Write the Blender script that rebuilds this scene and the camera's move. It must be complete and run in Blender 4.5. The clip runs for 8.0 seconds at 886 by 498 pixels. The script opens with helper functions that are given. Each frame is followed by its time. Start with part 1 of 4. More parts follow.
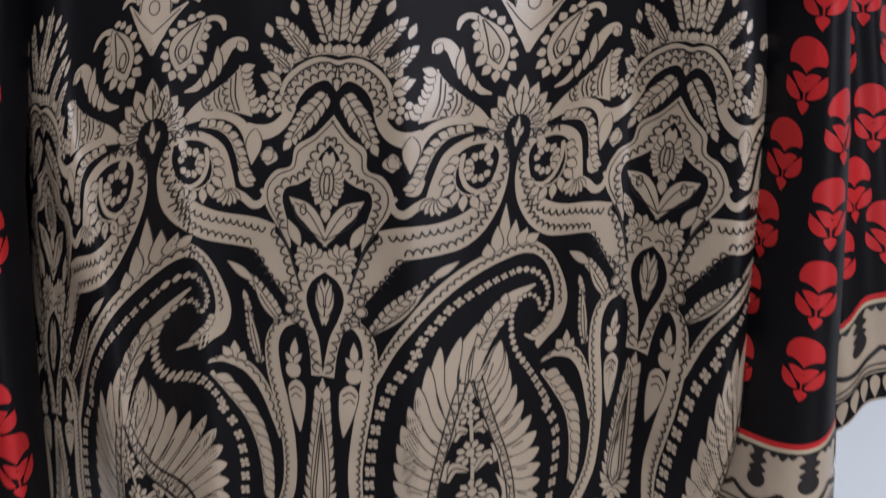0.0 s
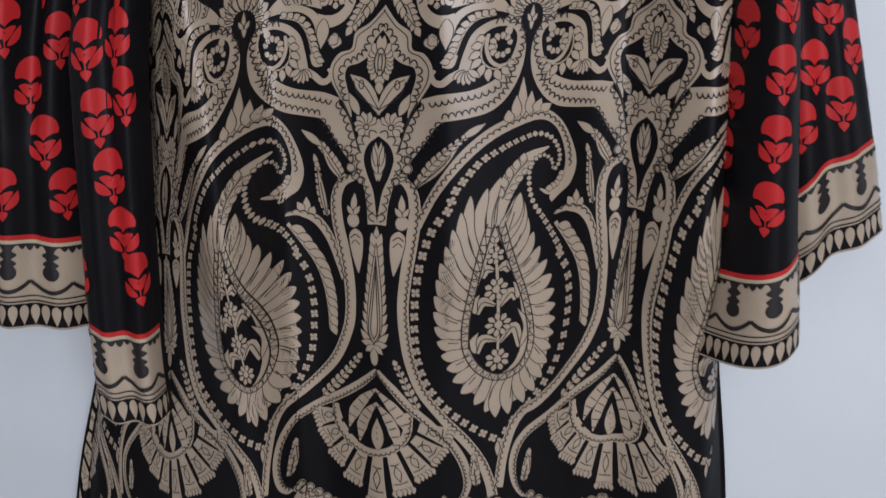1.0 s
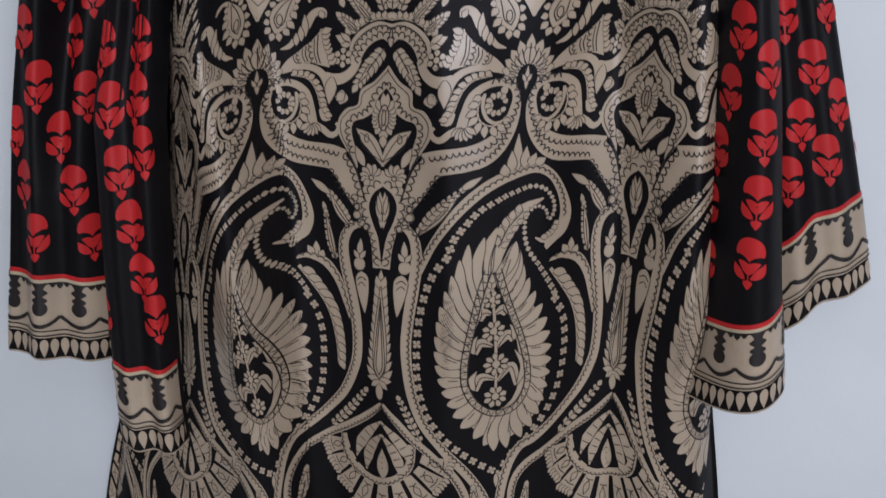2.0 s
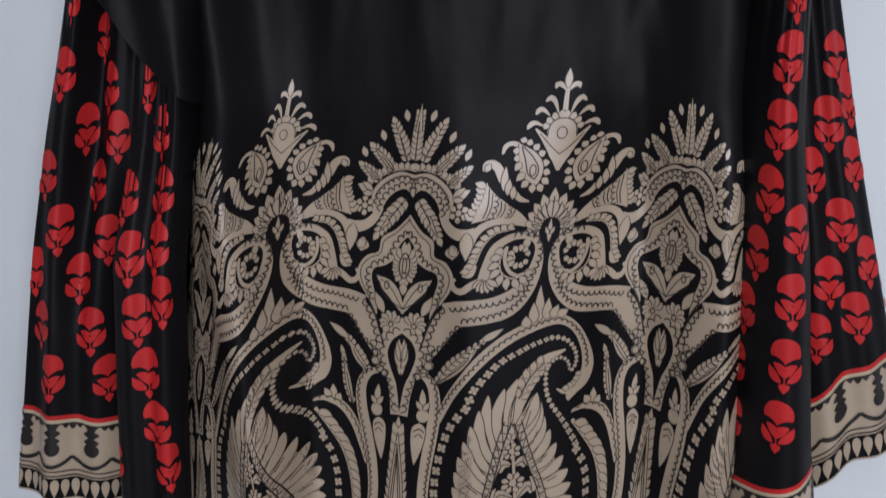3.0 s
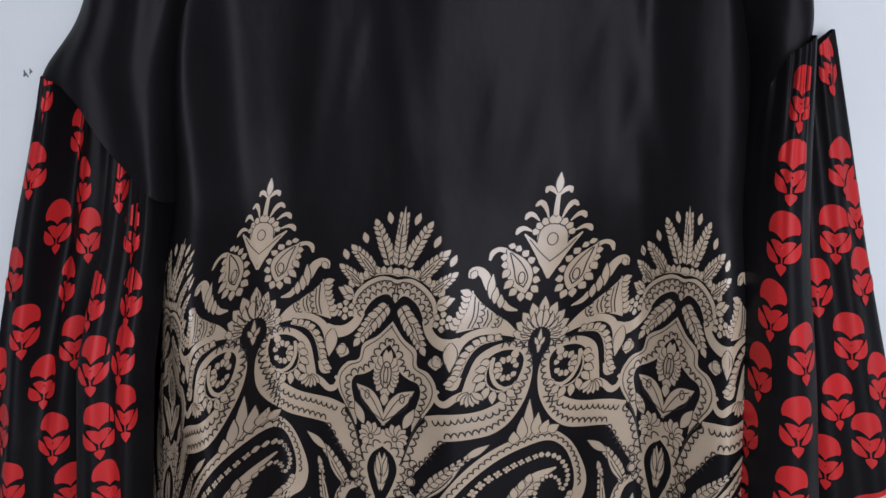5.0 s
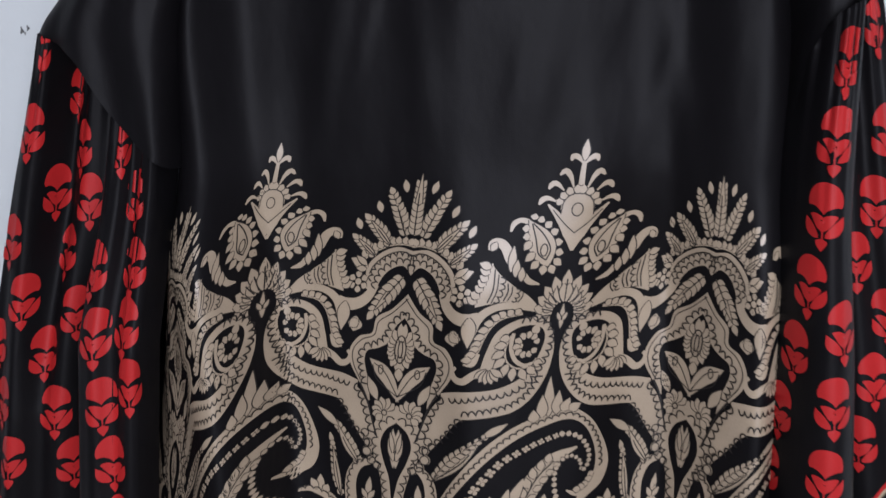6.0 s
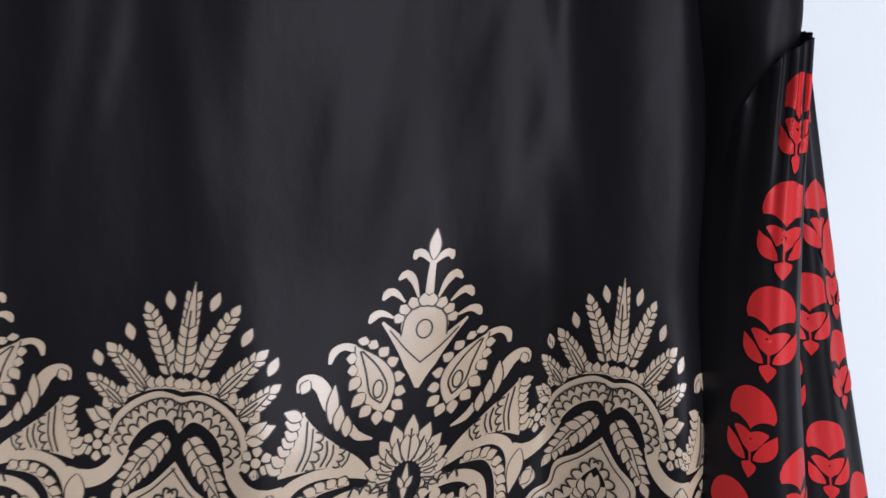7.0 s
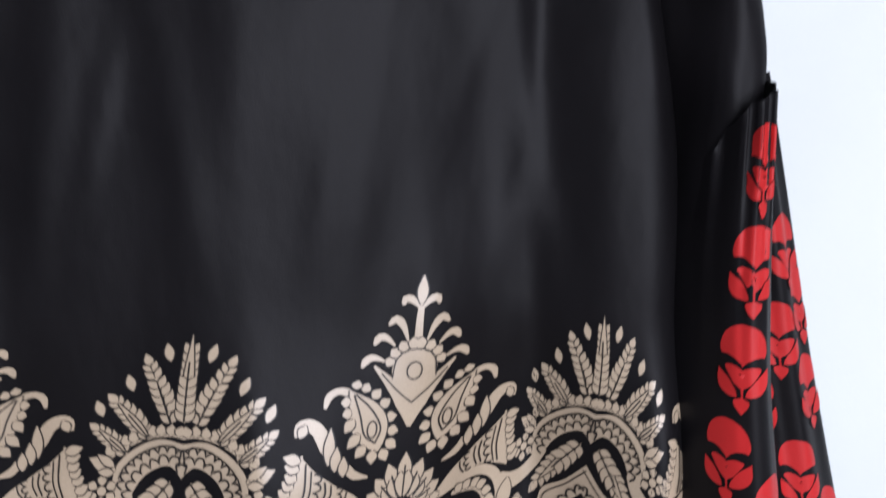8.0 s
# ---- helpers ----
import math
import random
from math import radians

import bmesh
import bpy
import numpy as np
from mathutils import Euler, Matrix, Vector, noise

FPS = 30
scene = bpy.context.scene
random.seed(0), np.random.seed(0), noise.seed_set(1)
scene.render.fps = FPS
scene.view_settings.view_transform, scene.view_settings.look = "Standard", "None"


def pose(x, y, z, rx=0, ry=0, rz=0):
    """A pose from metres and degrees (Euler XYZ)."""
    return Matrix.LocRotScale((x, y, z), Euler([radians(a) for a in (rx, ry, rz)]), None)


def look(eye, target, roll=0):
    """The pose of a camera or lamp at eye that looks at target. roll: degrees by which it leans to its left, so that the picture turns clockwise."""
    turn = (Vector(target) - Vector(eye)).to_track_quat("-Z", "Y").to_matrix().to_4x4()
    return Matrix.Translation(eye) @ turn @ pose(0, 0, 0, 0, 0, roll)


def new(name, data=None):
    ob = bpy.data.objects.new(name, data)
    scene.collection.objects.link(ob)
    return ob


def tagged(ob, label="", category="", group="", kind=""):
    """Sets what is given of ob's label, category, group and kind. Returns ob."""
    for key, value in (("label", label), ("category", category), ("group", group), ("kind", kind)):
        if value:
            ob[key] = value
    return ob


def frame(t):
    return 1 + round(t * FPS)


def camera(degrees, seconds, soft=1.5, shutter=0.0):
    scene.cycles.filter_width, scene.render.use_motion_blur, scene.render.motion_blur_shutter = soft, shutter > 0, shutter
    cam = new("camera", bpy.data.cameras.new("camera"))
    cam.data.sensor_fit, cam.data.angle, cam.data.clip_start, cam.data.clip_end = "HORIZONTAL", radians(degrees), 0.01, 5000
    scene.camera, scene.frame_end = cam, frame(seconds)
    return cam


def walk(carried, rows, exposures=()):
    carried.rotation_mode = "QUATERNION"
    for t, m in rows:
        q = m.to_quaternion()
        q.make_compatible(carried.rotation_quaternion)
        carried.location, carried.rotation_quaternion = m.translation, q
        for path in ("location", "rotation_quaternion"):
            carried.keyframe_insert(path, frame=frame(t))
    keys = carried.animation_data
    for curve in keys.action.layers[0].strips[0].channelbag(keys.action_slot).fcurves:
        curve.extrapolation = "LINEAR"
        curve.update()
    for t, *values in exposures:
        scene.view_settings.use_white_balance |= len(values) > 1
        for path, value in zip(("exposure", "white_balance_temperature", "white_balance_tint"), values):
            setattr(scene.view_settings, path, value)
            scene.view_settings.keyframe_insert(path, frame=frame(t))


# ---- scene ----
cam = camera(49.2, 8.0, soft=1.5, shutter=0.35)
# t, x, y, z, yaw, pitch, roll (to the right)
ROWS = [
    (0.0, -0.0891, -0.7239, 1.3997, -1.19, -18.59, 0.44),
    (0.5, -0.0752, -0.8251, 1.3651, 0.37, -19.65, 1.09),
    (1.0, -0.0592, -0.9399, 1.3298, 2.91, -18.24, 1.46),
    (1.2, -0.0499, -0.9638, 1.3230, 2.68, -18.16, 1.32),
    (2.3, 0.0027, -0.9711, 1.4264, 6.96, -18.57, 1.62),
    (2.5, -0.0011, -0.9643, 1.4385, 6.96, -16.78, 1.32),
    (3.0, -0.0069, -0.9338, 1.4709, 7.11, -14.42, 1.03),
    (3.5, -0.0080, -0.8974, 1.5014, 6.84, -12.26, 0.63),
    (4.0, 0.0001, -0.8763, 1.5034, 7.03, -11.55, 0.53),
    (5.3, 0.0140, -0.8710, 1.4960, 7.93, -10.33, 0.30),
    (5.5, 0.0123, -0.8685, 1.4988, 7.83, -12.15, 0.38),
    (6.0, -0.0032, -0.8304, 1.4981, 8.24, -12.84, 0.01),
    (6.5, -0.0371, -0.6792, 1.4799, 2.76, -8.19, -0.86),
    (7.0, -0.0431, -0.5712, 1.4728, -4.76, -7.80, -1.04),
    (7.5, -0.0591, -0.5519, 1.4642, -6.75, -10.21, -0.13),
    (8.0, -0.0546, -0.5891, 1.5148, -6.51, -8.84, 0.37),
]
walk(cam, [(t, pose(x, y, z, 90 + pitch, 0, yaw) @ pose(0, 0, 0, 0, 0, -roll)) for t, x, y, z, yaw, pitch, roll in ROWS],
     exposures=[(0.0, -0.38), (1.0, -0.38), (2.5, -0.50), (3.5, -0.38), (5.5, -0.2), (6.0, -0.2), (7.0, 0.15), (8.0, 0.30)])

# ---- light: an overcast sky and a window behind the camera ----
world = bpy.data.worlds.new("world")
scene.world = world
world.use_nodes = True
sky = world.node_tree.nodes.new("ShaderNodeTexSky")
sky.sky_type, sky.sun_disc, sky.sun_elevation, sky.sun_rotation = "NISHITA", False, radians(40), radians(-100)
background = world.node_tree.nodes["Background"]
background.inputs["Strength"].default_value = 0.12
world.node_tree.links.new(sky.outputs["Color"], background.inputs["Color"])

WIN = (-2.7, -0.35, 1.45, 0.9, 2.3)     # y of the wall behind the camera, x from, x to, z from, z to
lamp_data = bpy.data.lights.new("window_light", "AREA")
lamp_data.shape, lamp_data.size, lamp_data.size_y = "RECTANGLE", WIN[2] - WIN[1], WIN[4] - WIN[3]
lamp_data.energy, lamp_data.color = 74, (0.90, 0.93, 1.0)
lamp = new("window_light", lamp_data)
lamp.matrix_world = look(((WIN[1] + WIN[2]) / 2, WIN[0] - 0.02, (WIN[3] + WIN[4]) / 2), ((WIN[1] + WIN[2]) / 2, 0, 1.5))


# ---- materials ----
def material(name):
    m = bpy.data.materials.new(name)
    m.use_nodes = True
    return m, m.node_tree.nodes, m.node_tree.links, m.node_tree.nodes["Principled BSDF"]


def satin(name, colour, vary, rough, weave=0.15, coarse=14.0, specular=0.5, sheen=0.0):
    """Printed satin: fine woven grain, slow unevenness of the dye, soft gloss."""
    m, n, l, b = material(name)
    co = n.new("ShaderNodeTexCoord")
    big = n.new("ShaderNodeTexNoise")
    big.inputs["Scale"].default_value, big.inputs["Detail"].default_value = coarse, 5
    fine = n.new("ShaderNodeTexNoise")
    fine.inputs["Scale"].default_value, fine.inputs["Detail"].default_value = 900, 2
    l.new(co.outputs["Object"], big.inputs["Vector"])
    l.new(co.outputs["Object"], fine.inputs["Vector"])
    ramp = n.new("ShaderNodeValToRGB")
    ramp.color_ramp.elements[0].position, ramp.color_ramp.elements[1].position = 0.3, 0.7
    ramp.color_ramp.elements[0].color = (*[c * (1 - vary) for c in colour], 1)
    ramp.color_ramp.elements[1].color = (*[min(1, c * (1 + vary)) for c in colour], 1)
    mix = n.new("ShaderNodeMath")
    mix.operation = "MULTIPLY_ADD"
    mix.inputs[1].default_value = 0.35
    l.new(fine.outputs["Fac"], mix.inputs[0])
    scaled = n.new("ShaderNodeMath")
    scaled.operation = "MULTIPLY"
    scaled.inputs[1].default_value = 0.65
    l.new(big.outputs["Fac"], scaled.inputs[0])
    l.new(scaled.outputs[0], mix.inputs[2])
    l.new(mix.outputs[0], ramp.inputs["Fac"])
    l.new(ramp.outputs["Color"], b.inputs["Base Color"])
    wrinkle = n.new("ShaderNodeTexNoise")
    wrinkle.inputs["Scale"].default_value, wrinkle.inputs["Detail"].default_value = 22, 3
    stretch = n.new("ShaderNodeMapping")
    stretch.inputs["Scale"].default_value = (1.0, 1.0, 0.55)
    l.new(co.outputs["Object"], stretch.inputs["Vector"])
    l.new(stretch.outputs["Vector"], wrinkle.inputs["Vector"])
    soft = n.new("ShaderNodeBump")
    soft.inputs["Strength"].default_value, soft.inputs["Distance"].default_value = 0.5, 0.004
    l.new(wrinkle.outputs["Fac"], soft.inputs["Height"])
    bump = n.new("ShaderNodeBump")
    bump.inputs["Strength"].default_value, bump.inputs["Distance"].default_value = weave, 0.0006
    l.new(fine.outputs["Fac"], bump.inputs["Height"])
    l.new(soft.outputs["Normal"], bump.inputs["Normal"])
    l.new(bump.outputs["Normal"], b.inputs["Normal"])
    b.inputs["Roughness"].default_value = rough
    b.inputs["Specular IOR Level"].default_value = specular
    b.inputs["Specular Tint"].default_value = (0.93, 0.92, 1.0, 1)
    b.inputs["Sheen Weight"].default_value = sheen
    b.inputs["Sheen Roughness"].default_value = 0.4
    return m


BLACK = satin("black_satin", (0.0058, 0.0052, 0.0064), 0.25, 0.50, specular=0.13)
GOLD = satin("gold_print", (0.425, 0.332, 0.250), 0.15, 0.34, specular=0.7)
LINE = satin("dark_line_print", (0.012, 0.009, 0.008), 0.2, 0.5)
RED = satin("red_print", (0.49, 0.019, 0.021), 0.12, 0.52, specular=0.28)
CREAM = satin("cream_print", (0.50, 0.41, 0.29), 0.08, 0.48, specular=0.4)


def paint(name, colour, vary=0.05):
    m, n, l, b = material(name)
    co = n.new("ShaderNodeTexCoord")
    big = n.new("ShaderNodeTexNoise")
    big.inputs["Scale"].default_value, big.inputs["Detail"].default_value = 3.0, 6
    l.new(co.outputs["Object"], big.inputs["Vector"])
    ramp = n.new("ShaderNodeValToRGB")
    ramp.color_ramp.elements[0].position, ramp.color_ramp.elements[1].position = 0.3, 0.7
    ramp.color_ramp.elements[0].color = (*[c * (1 - vary) for c in colour], 1)
    ramp.color_ramp.elements[1].color = (*[c * (1 + vary) for c in colour], 1)
    l.new(big.outputs["Fac"], ramp.inputs["Fac"])
    l.new(ramp.outputs["Color"], b.inputs["Base Color"])
    grain = n.new("ShaderNodeTexNoise")
    grain.inputs["Scale"].default_value, grain.inputs["Detail"].default_value = 140, 4
    l.new(co.outputs["Object"], grain.inputs["Vector"])
    bump = n.new("ShaderNodeBump")
    bump.inputs["Strength"].default_value, bump.inputs["Distance"].default_value = 0.12, 0.002
    l.new(grain.outputs["Fac"], bump.inputs["Height"])
    l.new(bump.outputs["Normal"], b.inputs["Normal"])
    b.inputs["Roughness"].default_value = 0.75
    return m


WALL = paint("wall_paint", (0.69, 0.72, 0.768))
# unseen walls get a darker paint: less bounce, deeper shade in the folds
LOW_BOUNCE = paint("low_bounce_paint", (0.35, 0.36, 0.39))
CEILING = paint("ceiling_paint", (0.60, 0.59, 0.58))
FLOOR = paint("floor_tiles", (0.42, 0.38, 0.33), 0.12)
SPECK = paint("wall_scuff", (0.12, 0.12, 0.13), 0.3)
WOOD = paint("hanger_wood", (0.30, 0.18, 0.09), 0.2)
STEEL, _, _, _b = material("steel")
_b.inputs["Base Color"].default_value, _b.inputs["Metallic"].default_value, _b.inputs["Roughness"].default_value = (0.6, 0.6, 0.6, 1), 1.0, 0.3


# ---- mesh helpers ----
def mesh_object(name, verts, faces, materials, parent=None, label="", index=None, smooth=True):
    me = bpy.data.meshes.new(name)
    me.from_pydata([tuple(map(float, v)) for v in verts], [], faces)
    for m in materials:
        me.materials.append(m)
    if index is not None:
        me.polygons.foreach_set("material_index", index)
    me.polygons.foreach_set("use_smooth", [smooth] * len(me.polygons))
    me.update()
    ob = new(name, me)
    if parent is not None:
        ob.parent = parent
    if label:
        ob["label"] = label
    return ob


def box(name, lo, hi, mat, holes=(), parent=None):
    """A wall slab; holes are (axis-free) boxes cut out as four butted pieces by the caller."""
    (x0, y0, z0), (x1, y1, z1) = lo, hi
    v = [(x, y, z) for z in (z0, z1) for y in (y0, y1) for x in (x0, x1)]
    f = [(0, 2, 3, 1), (4, 5, 7, 6), (0, 1, 5, 4), (2, 6, 7, 3), (0, 4, 6, 2), (1, 3, 7, 5)]
    return v, f


def slabs(name, pieces, mat, label, category):
    vs, fs = [], []
    for lo, hi in pieces:
        v, f = box(name, lo, hi, mat)
        fs += [tuple(i + len(vs) for i in q) for q in f]
        vs += v
    return tagged(mesh_object(name, vs, fs, [mat], smooth=False), label, category, kind="structure")


# ---- the room ----
WALL_Y = 0.07
RX0, RX1, RY0 = -2.2, 2.6, WIN[0]
slabs("wall_north", [((RX0 - 0.15, WALL_Y, 0), (RX1 + 0.15, WALL_Y + 0.15, 2.6))], WALL, "pale blue-grey painted wall behind the tunic", "wall")
# east, west and south walls are out of view, dark so they bounce less
slabs("wall_east", [((RX1, RY0, 0), (RX1 + 0.15, WALL_Y, 2.6))], LOW_BOUNCE, "unseen room wall, painted dark to cut bounced light", "wall")
slabs("wall_west", [((RX0 - 0.15, RY0, 0), (RX0, WALL_Y, 2.6))], LOW_BOUNCE, "unseen room wall, painted dark to cut bounced light", "wall")
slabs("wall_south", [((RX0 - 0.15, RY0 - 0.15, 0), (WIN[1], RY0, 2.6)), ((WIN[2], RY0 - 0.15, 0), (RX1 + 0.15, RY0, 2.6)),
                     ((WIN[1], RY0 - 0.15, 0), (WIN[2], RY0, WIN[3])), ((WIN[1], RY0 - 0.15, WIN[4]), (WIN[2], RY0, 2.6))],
      LOW_BOUNCE, "unseen room wall with a window opening, painted dark to cut bounced light", "wall")
slabs("floor", [((RX0 - 0.15, RY0 - 0.15, -0.1), (RX1 + 0.15, WALL_Y + 0.15, 0))], FLOOR, "plain beige floor of the room", "floor")
slabs("ceiling", [((RX0 - 0.15, RY0 - 0.15, 2.6), (RX1 + 0.15, WALL_Y + 0.15, 2.7))], CEILING, "plain white painted ceiling", "ceiling")


# ---- the cloth: sheets that hang in folds ----
def curve(*pairs):
    """A smooth function through (z, value) pairs, by cubic steps."""
    zs, xs = [p[0] for p in pairs], [p[1] for p in pairs]
    fine = np.linspace(zs[0], zs[-1], 160)
    raw = np.interp(fine, zs, xs)
    pad = np.pad(raw, 6, mode="reflect", reflect_type="odd")
    soft = np.convolve(pad, np.ones(13) / 13, "valid")
    return lambda z: np.interp(z, fine, soft)


class Sheet:
    """A hanging cloth sheet: left and right edge by height, lower and upper edge across, and its depth."""

    def __init__(self, left, right, low, high, depth):
        self.left, self.right, self.low, self.high, self.depth = left, right, low, high, depth

    def at(self, x, z, lift=0.0):
        x, z = np.asarray(x, float), np.asarray(z, float)
        a, b = self.left(z), self.right(z)
        s = np.clip((x - a) / (b - a), 0.004, 0.996)
        z = np.clip(z, self.low(s), self.high(s))
        a, b = self.left(z), self.right(z)
        return self.point(s, z, lift)

    def raw(self, s, z):
        a, b = self.left(z), self.right(z)
        x = a + (b - a) * s
        return np.stack([x, self.depth(s, x, z), z], -1)

    def point(self, s, z, lift=0.0):
        p = self.raw(s, z)
        h = 0.0008
        ds, dz = self.raw(s + h * 3, z) - self.raw(s - h * 3, z), self.raw(s, z + h) - self.raw(s, z - h)
        n = np.cross(ds, dz)
        n /= np.linalg.norm(n, axis=-1, keepdims=True) + 1e-12
        return p + n * np.asarray(lift)[..., None]

    def mesh(self, name, mats, parent, label="", step=0.004, back=None):
        ns = max(8, int(np.max(self.right(np.linspace(0.7, 1.5, 9)) - self.left(np.linspace(0.7, 1.5, 9))) / step))
        s = np.linspace(0, 1, ns + 1)
        nz = max(8, int(np.max(self.high(s) - self.low(s)) / step / 1.4))
        t = np.linspace(0, 1, nz + 1)
        S, T = np.meshgrid(s, t)
        Zc = self.low(S) + (self.high(S) - self.low(S)) * T
        p = self.raw(S, Zc).reshape(-1, 3)
        w = ns + 1
        faces = [(j * w + i, j * w + i + 1, (j + 1) * w + i + 1, (j + 1) * w + i) for j in range(nz) for i in range(ns)]
        if back is not None:     # the cloth at the back closes the tube
            q = p.copy()
            q[:, 1] = np.maximum(back, q[:, 1] + 0.002)
            k = len(p)
            faces += [tuple(k + i for i in reversed(f)) for f in faces]
            for j in range(nz):
                for i in (0, ns):
                    f = (j * w + i, (j + 1) * w + i, k + (j + 1) * w + i, k + j * w + i)
                    faces.append(f if i == 0 else f[::-1])
            p = np.concatenate([p, q])
        return mesh_object(name, p, faces, mats, parent, label)


def edge_round(s, width_left, width_right, deep):
    """How far a sheet turns back near its side edges."""
    a = np.clip(1 - np.asarray(s) / width_left, 0, 1)
    b = np.clip(1 - (1 - np.asarray(s)) / width_right, 0, 1)
    return deep * ((1 - np.sqrt(np.clip(1 - a * a, 0, 1))) + (1 - np.sqrt(np.clip(1 - b * b, 0, 1))))


def flat(value):
    return lambda s: np.full(np.shape(s), value, float)


def ridge(x, centre, width):
    return np.exp(-((x - centre) / width) ** 2)


# vertical folds of the body: depth across it, high, middle and low
FOLD_X = (-0.56, -0.46, -0.40, -0.365, -0.340, -0.318, -0.302, -0.285, -0.250, -0.205, -0.170, -0.140, -0.105, -0.060, -0.025, 0.005, 0.040, 0.078, 0.098, 0.120, 0.146, 0.170, 0.20)
FOLD_HIGH = (0.03, 0.03, 0.02, 0.004, -0.022, -0.030, -0.012, 0.008, 0.012, 0.006, 0.002, -0.004, -0.010, -0.006, 0.000, 0.000, 0.010, 0.016, 0.002, -0.012, -0.018, -0.006, 0.02)
FOLD_MID = (0.04, 0.03, 0.00, -0.030, -0.062, -0.072, -0.030, 0.024, 0.024, 0.012, 0.004, -0.004, -0.024, -0.016, -0.004, 0.006, 0.032, 0.044, 0.020, -0.008, -0.034, -0.020, 0.02)
FOLD_LOW = (0.05, 0.03, 0.00, -0.022, -0.040, -0.036, -0.010, 0.022, 0.030, 0.016, -0.004, -0.008, -0.012, -0.004, 0.004, 0.014, 0.040, 0.050, 0.038, 0.022, 0.010, 0.012, 0.03)


def softened(values):
    fine = np.linspace(FOLD_X[0], FOLD_X[-1], 400)
    kernel = np.hanning(17)
    return fine, np.convolve(np.pad(np.interp(fine, FOLD_X, values), 8, mode="edge"), kernel / kernel.sum(), "valid")


FOLDS = [softened(row) for row in (FOLD_HIGH, FOLD_MID, FOLD_LOW)]


def body_depth(s, x, z):
    sway = x + 0.004 * np.sin(9 * z + 1) + 0.05 * (z - 1.15) * ridge(x, -0.33, 0.08)
    high, mid, low = (np.interp(sway, *f) for f in FOLDS)
    up, down = np.clip((z - 1.27) / 0.12, 0, 1), np.clip((1.02 - z) / 0.16, 0, 1)
    up, down = up * up * (3 - 2 * up), down * down * (3 - 2 * down)
    y = mid + (high - mid) * up + (low - mid) * down
    y = y + 0.0020 * np.sin(31 * x + 6 * z) * np.cos(11 * z + 9 * x) + 0.0016 * np.sin(17 * x - 21 * z + 1) * np.clip((z - 1.2) / 0.15, 0, 1) + 0.0009 * np.sin(70 * x - 26 * z + 2) * np.sin(19 * z + 13 * x)
    # soft slanting creases of the plain cloth above the print
    plain = np.clip((z - 1.36) / 0.08, 0, 1)
    for cx, cz, lean, size in ((-0.06, 1.46, 0.18, 0.0012), (0.060, 1.45, 0.22, 0.0014), (0.030, 1.53, 0.30, 0.0008), (-0.19, 1.50, 0.25, 0.0014)):
        y = y - size * plain * ridge((x - cx) - lean * (z - cz), 0.0, 0.009) * ridge(z, cz, 0.05)
    for cx, size, wide in ((-0.235, 0.0030, 0.016), (-0.150, 0.0022, 0.014), (-0.035, 0.0034, 0.018), (0.046, 0.0032, 0.016), (0.092, 0.0030, 0.011)):
        y = y - size * plain * ridge(x - 0.03 * np.sin(5 * z + cx * 30), cx, wide)
    y = y + 0.045 * np.clip((z - 1.60) / 0.15, 0, 1) ** 1.5
    return np.minimum(y + edge_round(s, 0.05, 0.05, 0.05), 0.057)


body = Sheet(curve((0.64, -0.572), (0.74, -0.550), (0.92, -0.492), (1.09, -0.425), (1.27, -0.388), (1.39, -0.374), (1.49, -0.367), (1.66, -0.33), (1.80, -0.28)),
             curve((0.64, 0.218), (0.74, 0.210), (0.88, 0.193), (1.11, 0.181), (1.28, 0.181), (1.38, 0.181), (1.48, 0.174), (1.66, 0.14), (1.80, 0.09)),
             lambda s: 0.655 + 0.006 * np.sin(9 * np.asarray(s)), lambda s: 1.69 + 0.08 * (1 - np.abs(2 * np.asarray(s) - 1) ** 1.4), body_depth)


# ---- printed ornament: flat shapes drawn in millimetres and laid onto the cloth ----
def smooth_path(pts, step=1.9):
    """A Catmull-Rom curve through a few points, in even steps."""
    p = np.asarray(pts, float)
    if len(p) == 2:
        n = max(2, int(np.hypot(*(p[1] - p[0])) / step) + 1)
        return p[0] + (p[1] - p[0]) * np.linspace(0, 1, n)[:, None]
    q = np.vstack([2 * p[0] - p[1], p, 2 * p[-1] - p[-2]])
    out = []
    for i in range(1, len(q) - 2):
        t = np.linspace(0, 1, 14, endpoint=False)[:, None]
        a, b, c, d = q[i - 1:i + 3]
        out.append(0.5 * (2 * b + (c - a) * t + (2 * a - 5 * b + 4 * c - d) * t ** 2 + (3 * b - a - 3 * c + d) * t ** 3))
    out = np.vstack(out + [p[-1:]])
    run = np.concatenate([[0], np.cumsum(np.hypot(*np.diff(out, axis=0).T))])
    n = max(3, int(run[-1] / step) + 1)
    k = np.linspace(0, run[-1], n)
    return np.stack([np.interp(k, run, out[:, 0]), np.interp(k, run, out[:, 1])], 1)


def sides(path):
    d = np.gradient(path, axis=0)
    d /= np.hypot(*d.T)[:, None] + 1e-9
    return np.stack([-d[:, 1], d[:, 0]], 1), d


